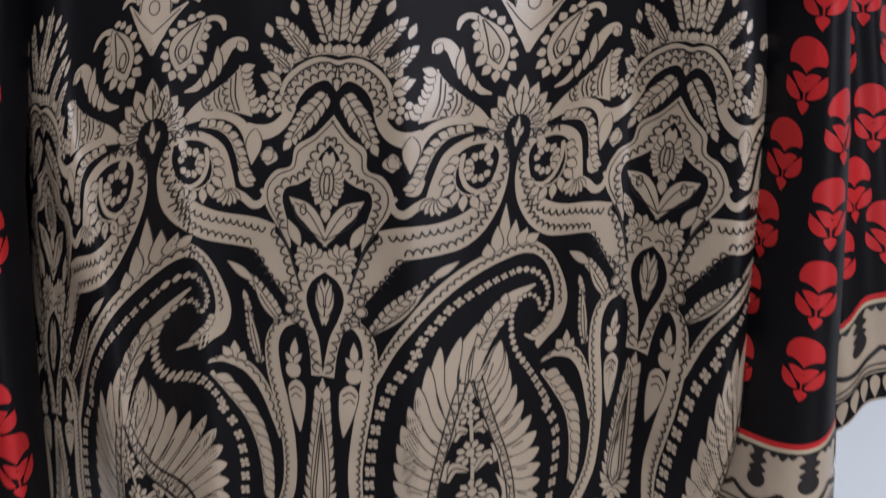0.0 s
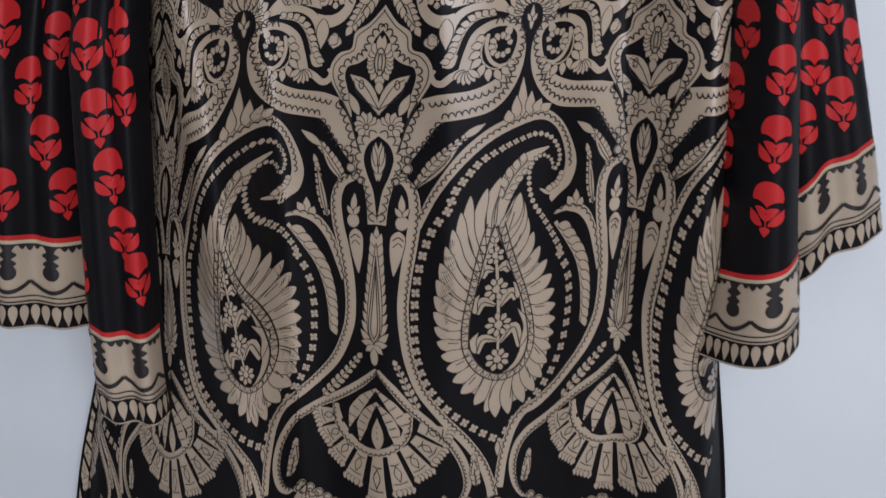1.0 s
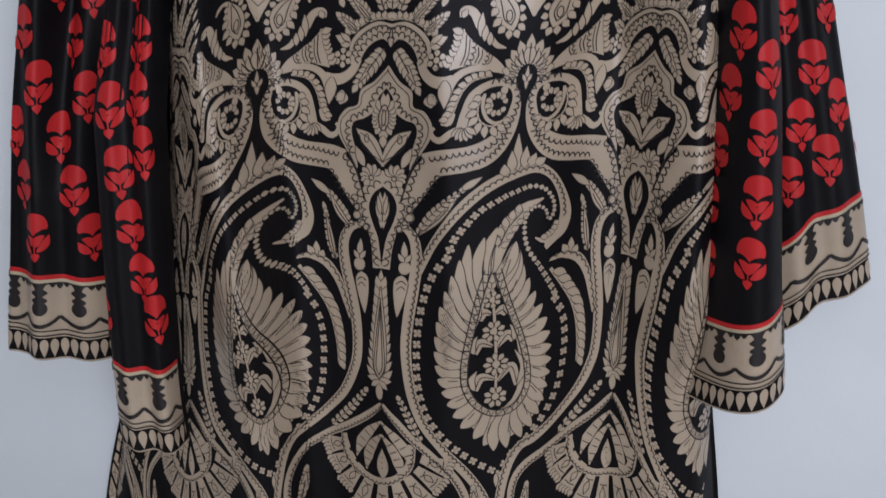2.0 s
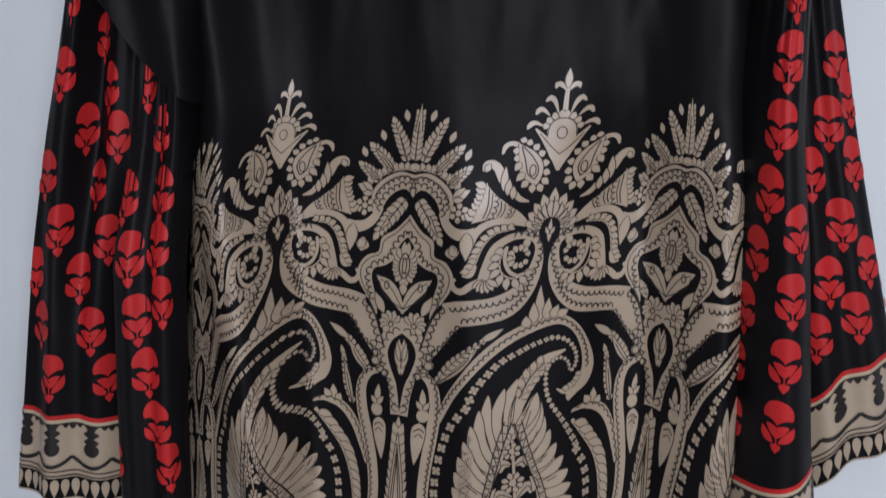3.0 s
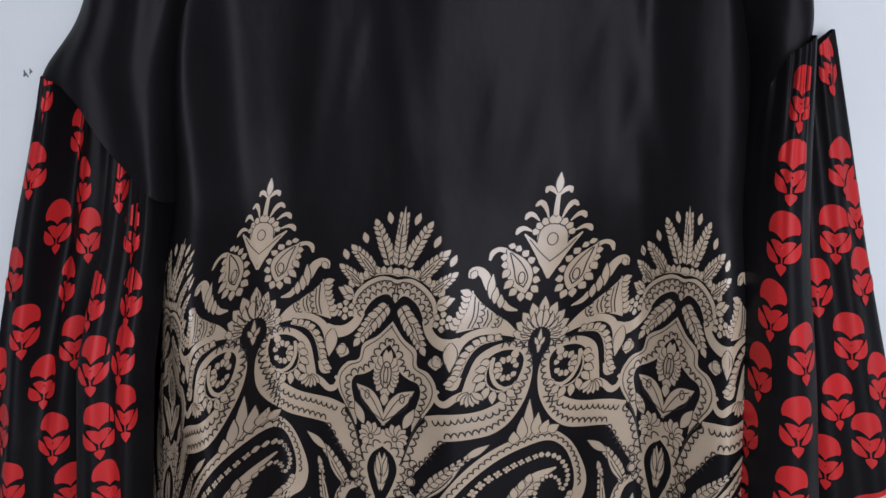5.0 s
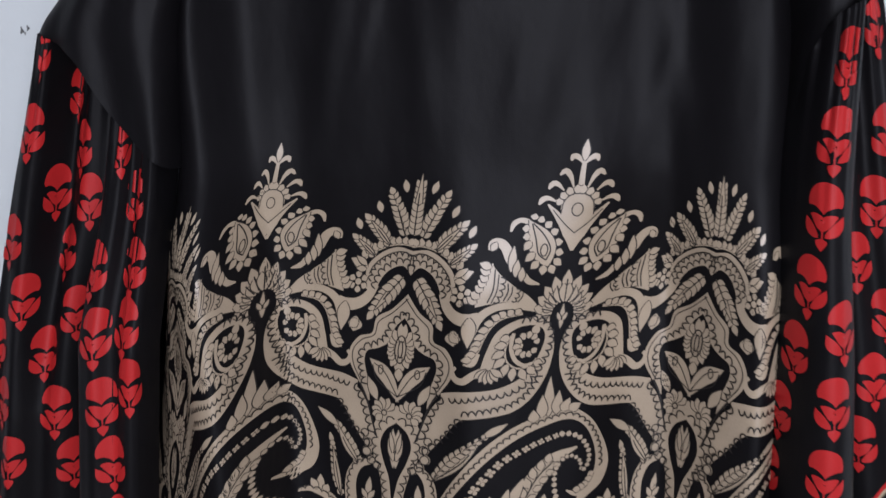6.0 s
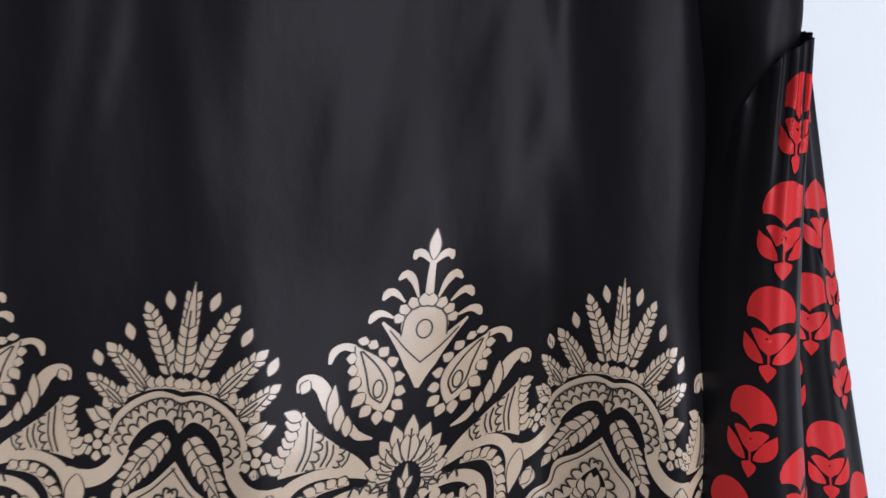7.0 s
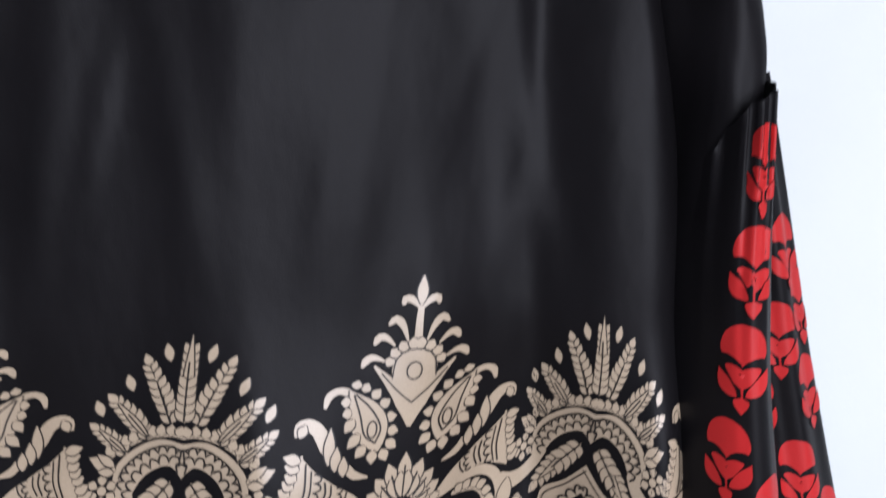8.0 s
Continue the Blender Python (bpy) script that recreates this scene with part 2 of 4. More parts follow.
class Motif:
    """Collects strips in two tones; every strip lies a hair above the last, as layers of printing ink."""

    def __init__(self, axis=None):
        self.verts, self.lift, self.faces, self.tone, self.axis, self.count = [], [], [], [], axis, 0
        self.spread = 1.0

    def strip(self, path, a, b, tone, lift=None):
        """The strip between path + a * side and path - b * side."""
        path = np.asarray(path, float)
        n, _ = sides(path)
        a, b = np.broadcast_to(a, len(path)), np.broadcast_to(b, len(path))
        if tone == 1:
            a, b = a + 0.16, b + 0.16
        nc = int(max(1, np.ceil(np.max(a + b) / 2.4)))
        if lift is None:
            self.count += 1
            lift = (0.98 if tone else 0.18) + 0.012 * (self.count % 8)
        centred = self.axis is not None and np.max(np.abs(path[:, 0] - self.axis)) < 0.35
        for flip in ((False, True) if self.axis is not None and not centred else (False,)):
            base = len(self.verts)
            for i in range(len(path)):
                for j in range(nc + 1):
                    k = j / nc
                    v = path[i] + n[i] * (a[i] * (1 - k) - b[i] * k)
                    self.verts.append((2 * self.axis - v[0], v[1]) if flip else (v[0], v[1]))
                    self.lift.append(lift)
            w = nc + 1
            for i in range(len(path) - 1):
                for j in range(nc):
                    f = (base + i * w + j, base + i * w + j + 1, base + (i + 1) * w + j + 1, base + (i + 1) * w + j)
                    self.faces.append(f if flip else f[::-1])
                    self.tone.append(tone)
        return self

    def closed(self, pts):
        """Brings the ends of a path that reach the mirror axis right onto it."""
        pts = [tuple(map(float, p)) for p in pts]
        if self.axis is not None:
            for i in (0, -1):
                if abs(pts[i][0] - self.axis) < 5.0:
                    pts[i] = (self.axis + (0.3 if pts[len(pts) // 2][0] < self.axis else -0.3), pts[i][1])
        return pts

    def between(self, first, second, tone=0):
        """The area between two edges that run side by side."""
        p, q = smooth_path(self.closed(first)), smooth_path(self.closed(second))
        k = np.linspace(0, 1, max(len(p), len(q)))
        p, q = (np.stack([np.interp(k, np.linspace(0, 1, len(e)), e[:, c]) for c in (0, 1)], 1) for e in (p, q))
        mid, half = (p + q) / 2, np.hypot(*(p - q).T) / 2
        self.count += 1
        lift, nc = (0.98 if tone else 0.18) + 0.012 * (self.count % 8), int(max(1, np.ceil(half.max() / 1.2)))
        for flip in ((False, True) if self.axis is not None else (False,)):
            base, w = len(self.verts), nc + 1
            for a, b in zip(p, q):
                for j in range(w):
                    v = a + (b - a) * j / nc
                    self.verts.append((2 * self.axis - v[0], v[1]) if flip else (v[0], v[1]))
                    self.lift.append(lift)
            area = np.sum((mid[1:, 0] - mid[:-1, 0]) * (q - p)[:-1, 1] - (mid[1:, 1] - mid[:-1, 1]) * (q - p)[:-1, 0])
            for i in range(len(p) - 1):
                for j in range(nc):
                    f = (base + i * w + j, base + i * w + j + 1, base + (i + 1) * w + j + 1, base + (i + 1) * w + j)
                    self.faces.append(f if flip == (area > 0) else f[::-1])
                    self.tone.append(tone)
        return self

    def stroke(self, pts, widths, tone=0):
        p = smooth_path(self.closed(pts))
        k = np.linspace(0, 1, len(p))
        widths = np.atleast_1d(widths)
        w = np.interp(k, np.linspace(0, 1, len(widths)), widths) / 2
        return self.strip(p, w, w, tone)

    def line(self, pts, width=0.95):
        return self.stroke(pts, width, 1)

    def leaf(self, a, b, w, bend=0.0, vein=False, tone=0, full=0.45, power=0.8, outline=0.8, tip=1.15):
        """A pointed leaf from a to b; full: where it is widest."""
        a, b = np.asarray(a, float), np.asarray(b, float)
        d = b - a
        c = (a + b) / 2 + np.array([-d[1], d[0]]) * bend
        length = np.hypot(*d)
        p = smooth_path([a, c, b] if bend else [a, b], max(0.8, min(2.0, length / 6)))
        k = np.linspace(0, 1, len(p))
        rise = np.sin(np.pi / 2 * np.clip(k / full, 0, 1)) ** power
        fall = np.cos(np.pi / 2 * np.clip((k - full) / (1 - full), 0, 1)) ** tip
        prof = rise * fall * w / 2 + 0.08
        self.count += 1
        lift = 0.34 + 0.03 * self.spread * (self.count % 20)
        if tone == 0 and outline:
            self.strip(p, prof + outline, prof + outline, 1, lift - 0.016 * self.spread)
        self.strip(p, prof, prof, tone, lift if tone == 0 else None)
        if vein:
            cut = p[: max(3, int(len(p) * 0.72))]
            self.strip(cut, 0.42, 0.42, 1)
        return self

    def fern(self, pts, size, w, n, angle=38, taper=0.55, stem=0.8, tip=True, vein=True):
        p = smooth_path(pts, 1.2)
        nn, d = sides(p)
        for i in range(n):
            k = int((i + 0.35) / n * (len(p) - 1))
            f = size * (1 - taper * abs(2 * (i + 0.5) / n - 0.75))
            for side in (1, -1):
                c, s = math.cos(radians(angle)), math.sin(radians(angle)) * side
                way = d[k] * c + nn[k] * s
                self.leaf(p[k] + nn[k] * side * 0.25, p[k] + way * f, w * f / size)
        if tip:
            self.leaf(p[-2], p[-1] + d[-1] * size * 0.75, w, vein=False)
        self.strip(p, stem * 0.6, stem * 0.6, 0)
        return self

    def comb(self, pts, size, w, n, side=1, angle=55, grow=(0.6, 1.0, 0.6), bend=0.08, stem=1.6):
        p = smooth_path(pts, 1.2)
        self.strip(p, stem / 2, stem / 2, 0)
        nn, d = sides(p)
        for i in range(n):
            u = (i + 0.5) / n
            k = int(u * (len(p) - 1))
            f = size * np.interp(u, np.linspace(0, 1, len(grow)), grow)
            way = d[k] * math.cos(radians(angle)) + nn[k] * side * math.sin(radians(angle))
            self.leaf(p[k], p[k] + way * f, w, bend * side)
        return self

    def petals(self, c, r0, r1, a0, a1, n, w, vein=False, squash=1.0, sway=0.0):
        for i in range(n):
            u = i / max(1, n - 1)
            g = radians(a0 + (a1 - a0) * u)
            ray = np.array([math.cos(g) * squash, math.sin(g)])
            far = r1 if np.isscalar(r1) else np.interp(u, np.linspace(0, 1, len(r1)), r1)
            self.leaf(np.asarray(c) + ray * r0, np.asarray(c) + ray * far, w, sway, vein, full=0.6)
        return self

    def disc(self, c, rx, ry, tone=0):
        q = np.linspace(-1, 1, max(7, int(ry) + 5))
        q = np.sin(q * math.pi / 2)
        p = np.stack([np.full(len(q), c[0]), c[1] + q * ry], 1)
        w = rx * np.sqrt(np.clip(1 - q * q, 0, 1)) + 0.02
        return self.strip(p, w, w, tone)

    def ring(self, c, rx, ry, width=0.6, tone=1):
        g = np.linspace(0, 2 * math.pi, 22)
        return self.strip(np.stack([c[0] + rx * np.cos(g), c[1] + ry * np.sin(g)], 1), width / 2, width / 2, tone)

    def rosette(self, c, r, n=8):
        for i in range(n):
            g = 2 * math.pi * (i + 0.5) / n
            ray = np.array([math.cos(g), math.sin(g)])
            self.leaf(np.asarray(c) + ray * r * 0.36, np.asarray(c) + ray * r, r * 2.15 / n * 1.55, full=0.62)
        self.disc(c, r * 0.3, r * 0.3)
        return self

    def chain(self, pts, n, sizes, kind="flower"):
        """A chain of four-petalled blossoms, or of lozenges where they get small."""
        p = smooth_path(pts, 0.8)
        nn, d = sides(p)
        # even spacing by size
        sizes = np.atleast_1d(sizes)
        fine = np.interp(np.linspace(0, 1, len(p)), np.linspace(0, 1, len(sizes)), sizes)
        run = np.cumsum(1 / fine)
        for i in range(n):
            k = int(np.searchsorted(run, run[-1] * (i + 0.5) / n))
            k = min(k, len(p) - 1)
            s = fine[k]
            if kind == "flower" and s > 6.4:
                turn = math.atan2(d[k][1], d[k][0]) + 0.15
                for q in range(4):
                    g = turn + math.pi / 4 + q * math.pi / 2
                    ray = np.array([math.cos(g), math.sin(g)])
                    self.leaf(p[k] + ray * s * 0.05, p[k] + ray * s * 0.51, s * 0.38, full=0.60, outline=0.1)
                self.disc(p[k], s * 0.10, s * 0.10)
            else:
                a, b = p[k] - d[k] * s * 0.48, p[k] + d[k] * s * 0.48
                self.leaf(a, b, s * 0.92, full=0.5)
        return self

    def scallops(self, pts, off, size, n, side=1, width=0.95):
        """A row of small dark arcs along a path, drawn as one lobed line."""
        p = smooth_path(pts, 0.6)
        nn, _ = sides(p)
        u = np.linspace(0, 1, n * 9 + 1)
        k = np.clip((u * (len(p) - 1)), 0, len(p) - 1)
        i = k.astype(int)
        lobe = np.abs(np.sin(np.pi * u * n)) ** 0.55 * size
        offs = np.interp(u, np.linspace(0, 1, len(np.atleast_1d(off))), np.atleast_1d(off))
        q = p[i] + nn[i] * (side * (offs + lobe))[:, None]
        return self.strip(q, width / 2, width / 2, 1)

    def hatch(self, pts, a, b, n, width=0.65):
        """Short dark lines across a band."""
        p = smooth_path(pts, 0.6)
        nn, _ = sides(p)
        for i in range(n):
            k = int((i + 0.5) / n * (len(p) - 1))
            self.strip(np.array([p[k] + nn[k] * a, p[k] + nn[k] * (a + b) / 2, p[k] + nn[k] * b]), width / 2, width / 2, 1)
        return self

    def band(self, pts, widths, lobes=0, lobe=1.6, side=1, off=0.0, hatch=0):
        self.stroke(pts, widths)
        w = float(np.mean(widths))
        if lobes:
            self.scallops(pts, off - w * 0.12, lobe, lobes, side)
        if hatch:
            self.hatch(pts, -w * 0.42, w * 0.05, hatch)
        return self


def crown():
    m = Motif(axis=0.0)
    m.between([(-43.2, -138.2), (-42.4, -120.4), (-31.9, -108.1), (-15.6, -100.6), (-0.2, -102.9)], [(-34.0, -145.7), (-28.2, -130.6), (-20.1, -121.3), (-8.2, -117.1), (2.5, -124.7)])
    m.scallops([(-32.8, -139.3), (-26.9, -125.7), (-17.8, -118.4), (-7.2, -114.8), (2.2, -121.4)], 0, 5.2, 8, 1)
    m.scallops([(-37.1, -132.9), (-31.7, -120.4), (-20.2, -111.3), (-8.4, -108.3), (1.2, -111.7)], 0, 4.2, 9, 1)
    m.scallops([(-39.5, -126.3), (-35.9, -118.7), (-25.9, -109.8), (-11.7, -104.4), (0.1, -106.8)], 0, 0.2, 9, 1, 0.7)
    m.comb([(-45.3, -113.2), (-36.8, -106.5), (-21.7, -99.6), (-8.4, -97.5), (0.2, -98.9)], 7.6, 6.4, 9, 1, 84, (1, 1, 1), 0)
    for i in range(9):
        y = -87.6 + (-40.9 - -87.6) * i / 8
        m.leaf((0.6, y), (6.2 - 0.25 * i, y + 8.5), 5.0)
    m.leaf((0, -88.8), (0, -26.1), 7.0, full=0.30)
    m.line([(0, -87.6), (0, -45.8)], 0.9)
    m.fern([(-7.7, -89.9), (-14.8, -70.8), (-24.9, -48.3)], 11.0, 5.6, 7, 40, 0.3)
    m.leaf((-8.4, -90.0), (-23.5, -49.5), 5.0, full=0.35, vein=True)
    m.fern([(-21.7, -100.2), (-31.9, -87.3), (-43.4, -74.8)], 10.5, 5.6, 6, 42, 0.3)
    m.leaf((-22.3, -99.6), (-42.1, -76.1), 4.2, full=0.35, vein=True)
    m.fern([(-35.4, -110.4), (-44.6, -101.8), (-53.7, -94.0)], 8.6, 5.0, 5, 44, 0.3)
    m.leaf((-36.0, -109.8), (-52.5, -94.7), 3.4, full=0.35, vein=True)
    m.leaf((-41.7, -120.9), (-58.2, -113.0), 9).leaf((-42.6, -118.8), (-53.0, -110.8), 5).leaf((-42.8, -122.5), (-52.4, -121.9), 5)
    for c, d in (((-12.0, -45.9), (-15.3, -32.8)), ((-33.5, -67.6), (-37.6, -55.5)), ((-50.7, -85.1), (-54.9, -73.7)), ((-71.2, -95.4), (-74.9, -87.4))):
        m.leaf(c, d, 5.8, full=0.5)
    m.rosette((-49.7, -133.9), 9.6, 6)
    # horn that runs from the arch to the scroll, with hanging petals
    m.stroke([(32.8, -135.4), (38.4, -145.4), (46.5, -152.0), (57.2, -154.0), (67.6, -149.3)], [7, 9, 10, 11, 5])
    m.leaf((60.2, -151.3), (62.5, -178.0), 12, full=0.4).leaf((47.1, -165.4), (49.7, -177.9), 14, full=0.5).leaf((53.1, -166.4), (44.1, -170.7), 8).leaf((46.1, -167.1), (54.0, -174.1), 9)
    # leaves under the arch
    m.fern([(-6.6, -126.8), (-15.7, -137.8), (-25.1, -148.9), (-32.5, -159.8)], 11.5, 6.4, 7, 48, 0.3)
    m.leaf((-7.1, -127.3), (-30.9, -157.7), 5.5, full=0.35, vein=True)
    return m


def ogee():
    m = Motif(axis=0.0)
    m.between([(0.8, -140.8), (-13.6, -155.5), (-27.6, -164.1), (-30.7, -178.2), (-43.1, -182.3), (-51.6, -194.4), (-50.4, -209.2), (-41.5, -225.3), (-30.6, -244.8)],
              [(2.3, -161.6), (-7.9, -171.1), (-12.9, -185.0), (-22.6, -191.8), (-33.3, -195.1), (-36.2, -203.8), (-33.9, -214.9), (-30.2, -228.3), (-28.6, -244.6)])
    m.scallops([(2.0, -159.5), (-8.7, -169.5), (-14.3, -182.7), (-24.0, -190.1), (-34.7, -194.6), (-37.5, -203.8), (-35.2, -214.9), (-31.6, -228.5)], 0, 5.6, 13, -1, 1.1)
    m.scallops([(1.3, -144.6), (-12.0, -158.2), (-24.8, -167.4), (-28.0, -179.7), (-40.4, -185.2), (-48.2, -195.5), (-47.1, -209.1), (-38.9, -225.1)], 0, 0.1, 9, 1, 0.6)
    c = (0.0, -190.8)
    m.petals(c, 7, (23, 15.5, 13.5, 15.5, 24), -84, 84, 9, 6.4)
    m.disc(c, 7.0, 15)
    m.ring(c, 5.6, 13, 0.9).ring(c, 2.2, 8.0, 0.8)
    m.leaf((0, c[1] - 18), (0, c[1] - 31), 8)
    m.leaf((1.4, -242.0), (-30.4, -202.4), 13.5, -0.08, full=0.62)
    m.line([(-0.7, -237.3), (-13.7, -215.0), (-25.7, -206.5)], 0.7).line([(-0.7, -237.3), (-21.2, -222.9), (-26.9, -208.3)], 0.7).ring((-18.4, -212.3), 2.4, 4.4, 0.8)
    m.petals((-12.6, -254.5), 3.0, (14, 16, 15, 13, 12), 45, 225, 7, 6.8)
    m.disc((-12.6, -254.5), 4.6, 4.6).ring((-12.6, -254.5), 2.6, 2.6, 0.8)
    m.leaf((-20.7, -242.7), (-31.1, -220.9), 8.5)
    # lower arch and foot
    m.between([(-1.8, -245.7), (-17.5, -258.3), (-25.6, -277.0), (-23.6, -294.7), (-16.6, -312.4), (-11.7, -333.2), (-9.8, -355.0)],
              [(-1.7, -263.0), (-10.7, -272.0), (-15.6, -286.5), (-11.8, -303.0), (-5.2, -319.4), (-2.2, -335.4), (-0.1, -354.3)])
    m.scallops([(-1.7, -260.0), (-13.2, -269.8), (-18.7, -286.6), (-14.2, -304.3), (-7.6, -320.8), (-4.7, -335.6), (-2.4, -351.5)], 0, 5.6, 11, -1, 1.0)
    m.line([(-9.5, -346.2), (-5.1, -343.4), (0.0, -346.5)], 0.9)
    m.leaf((-1.2, -309.6), (-2.8, -269.4), 8.0, full=0.55).leaf((-1.3, -302.4), (-7.1, -280.2), 5.5).leaf((-2.1, -294.2), (-5.3, -273.1), 4)
    # lobes where the arch meets the scroll
    for c, r in (((-28.0, -287.2), 5.0), ((-29.3, -297.0), 5.2), ((-24.2, -305.1), 5.0), ((-17.9, -309.4), 4.6), ((-31.8, -277.9), 4.6)):
        m.disc(c, r, r).ring(c, r * 0.85, r * 0.85, 0.8)
    return m


def scroll():
    m = Motif()
    m.between([(41.7, -225.8), (59.6, -220.1), (86.4, -217.3), (102.6, -211.8), (115.3, -202.8), (123.9, -188.2), (127.8, -173.4), (125.5, -164.4), (117.7, -160.0), (106.2, -160.2), (96.5, -165.4), (90.2, -176.0), (87.5, -186.9), (86.9, -198.3)],
              [(44.0, -252.2), (62.6, -247.3), (87.1, -244.5), (106.3, -239.7), (121.0, -228.0), (132.5, -208.0), (137.0, -187.5), (135.4, -170.5), (128.1, -158.7), (114.1, -153.2), (99.1, -155.3), (85.5, -164.8), (79.2, -181.0), (75.4, -197.7)])
    m.scallops([(49.7, -227.1), (75.5, -221.6), (98.6, -218.1), (115.1, -208.7), (125.4, -192.2), (130.2, -174.7), (127.0, -162.9), (116.3, -157.2), (105.9, -157.4)], [1.0, 1.0, 0.6, 0.2], 5.0, 23, -1, 1.1)
    m.scallops([(62.6, -244.2), (87.0, -240.6), (105.7, -235.1), (119.8, -224.0), (130.1, -206.6)], 0, 5.2, 13, 1, 1.1)
    m.stroke([(62.4, -232.8), (47.0, -245.3), (37.3, -262.8), (28.0, -282.7), (22.3, -296.4)], [23, 25, 23, 17, 6])
    m.scallops([(63.8, -249.3), (56.8, -259.0), (50.9, -270.3), (38.9, -282.4), (28.2, -292.2)], 0, 6.0, 7, -1, 1.2)
    m.scallops([(41.7, -228.5), (32.8, -243.5), (27.0, -260.5), (21.8, -276.0)], 0, 6.0, 6, 1, 1.2)
    m.line([(39.2, -227.6), (31.0, -243.7), (25.2, -261.9), (19.5, -279.9)], 1.6)
    # tassel and curl under the stem
    m.petals((82.9, -195.8), 2, (15, 16, 15), -140, -35, 6, 5.4)
    m.stroke([(76.5, -199.0), (69.1, -203.4), (61.0, -209.6), (53.8, -207.8), (51.0, -201.1), (54.4, -196.9)], [6, 7, 7, 6.5, 5, 3])
    # petals that follow the spiral
    m.comb([(98.5, -167.7), (95.0, -179.5), (97.8, -190.9), (107.1, -197.4), (116.9, -196.0), (122.9, -189.7)], 11, 6.6, 9, -1, 66, (0.7, 1.1, 1.25, 1.1, 0.7), 0.05)
    m.stroke([(100.4, -165.7), (99.7, -177.6), (104.2, -189.2), (112.4, -195.0), (120.0, -193.4)], [3, 3.6, 3.6, 3.6, 2])
    m.petals((113.2, -176.7), 5.5, (11, 12.5, 12.5, 11), 20, 320, 10, 5.4)
    m.disc((106.7, -177.2), 3, 3)
    # upper bough with its comb of leaves
    m.stroke([(128.1, -150.4), (110.7, -144.3), (90.7, -141.5), (75.4, -145.9), (66.8, -155.1), (63.0, -168.3)], [3, 5.2, 6, 6.2, 8, 9])
    m.comb([(105.3, -148.8), (88.8, -152.1), (80.0, -159.7), (74.8, -170.3), (71.6, -181.1), (65.5, -191.7)], 9, 5.8, 11, -1, 52, (0.6, 0.9, 1.1, 1.0), 0.05, 2.4)
    m.stroke([(72.3, -182.8), (68.3, -192.3), (60.5, -192.9)], [4, 5.5, 2])
    # cornucopia
    m.between([(73.1, -106.6), (81.8, -115.5), (95.7, -125.8), (109.5, -135.2), (122.3, -149.0)], [(63.5, -143.0), (76.2, -140.1), (90.3, -138.3), (105.9, -141.4), (120.4, -151.0)])
    m.comb([(63.9, -141.9), (67.8, -130.5), (71.8, -119.1), (73.6, -106.0)], 9.5, 6.4, 7, 1, 78, (1.2, 0.9, 0.9, 1.3), 0)
    m.line([(73.4, -138.9), (76.8, -127.5), (76.3, -110.8)], 0.9).line([(76.7, -139.0), (80.2, -128.6), (80.1, -115.0)], 0.7)
    m.line([(86.8, -137.2), (89.7, -129.8), (88.8, -122.4)], 0.9).line([(90.1, -137.3), (93.1, -131.1), (92.9, -124.7)], 0.7).line([(99.1, -138.7), (102.3, -134.7), (102.9, -130.5)], 0.7)
    m.scallops([(78.3, -138.5), (81.8, -128.7), (82.0, -117.1)], 0, 4.6, 4, -1, 0.8).scallops([(94.0, -137.5), (96.6, -132.2), (96.4, -126.9)], 0, 3.6, 3, -1, 0.7)
    # plume
    m.stroke([(69.7, -94.8), (70.7, -88.8), (76.6, -87.6), (83.2, -92.5), (87.5, -102.3), (91.1, -109.8)], [3, 6.5, 8, 8.5, 7, 2])
    m.leaf((89.8, -113.0), (90.2, -90.4), 6.2).leaf((94.1, -117.3), (94.7, -102.4), 6).leaf((99.5, -121.2), (99.2, -108.9), 5.6)
    m.stroke([(101.6, -116.0), (106.7, -121.5), (115.8, -124.3)], [5, 5, 1.2])
    # small drop-shaped sprig
    c, top = (114.6, -93.1), (99.6, -67.1)
    m.leaf((120.6, -108.7), top, 22, -0.05, full=0.40)
    for a, b in (((104.0, -86.2), (99.7, -92.7)), ((102.4, -81.7), (97.6, -82.7)), ((101.1, -75.0), (96.1, -74.9)), ((108.3, -96.2), (102.3, -102.6)), ((112.4, -104.1), (107.4, -109.3)), ((117.1, -107.5), (116.8, -114.5)),
                 ((122.7, -107.7), (125.6, -113.9)), ((125.5, -102.4), (131.0, -107.0)), ((125.9, -95.7), (131.7, -97.0)), ((124.0, -87.8), (130.0, -86.9)), ((119.8, -79.9), (125.0, -76.6)), ((114.7, -74.2), (118.6, -69.7)), ((108.7, -69.5), (110.9, -65.0)), ((103.5, -67.1), (104.6, -62.6))):
        m.leaf(a, a + (np.asarray(b) - np.asarray(a)) * 1.25, 6.6, full=0.45)
    m.leaf((119.1, -105.4), (102.2, -70.5), 14, -0.05, full=0.40)
    m.line([(118.3, -103.2), (121.2, -93.3), (114.4, -80.9), (103.9, -70.5)], 0.9).line([(118.3, -103.2), (111.2, -97.4), (107.7, -84.6), (102.8, -70.5)], 0.9)
    m.ring((115.8, -94.3), 3.0, 5.4, 0.8)
    m.stroke([(100.4, -69.3), (93.1, -67.5), (87.4, -70.8), (85.5, -78.1)], [5, 4.4, 5.0, 2.0])
    return m


def scroll_mirrored():
    m = scroll()
    m.verts, m.faces = [(-x, y) for x, y in m.verts], [f[::-1] for f in m.faces]
    return m


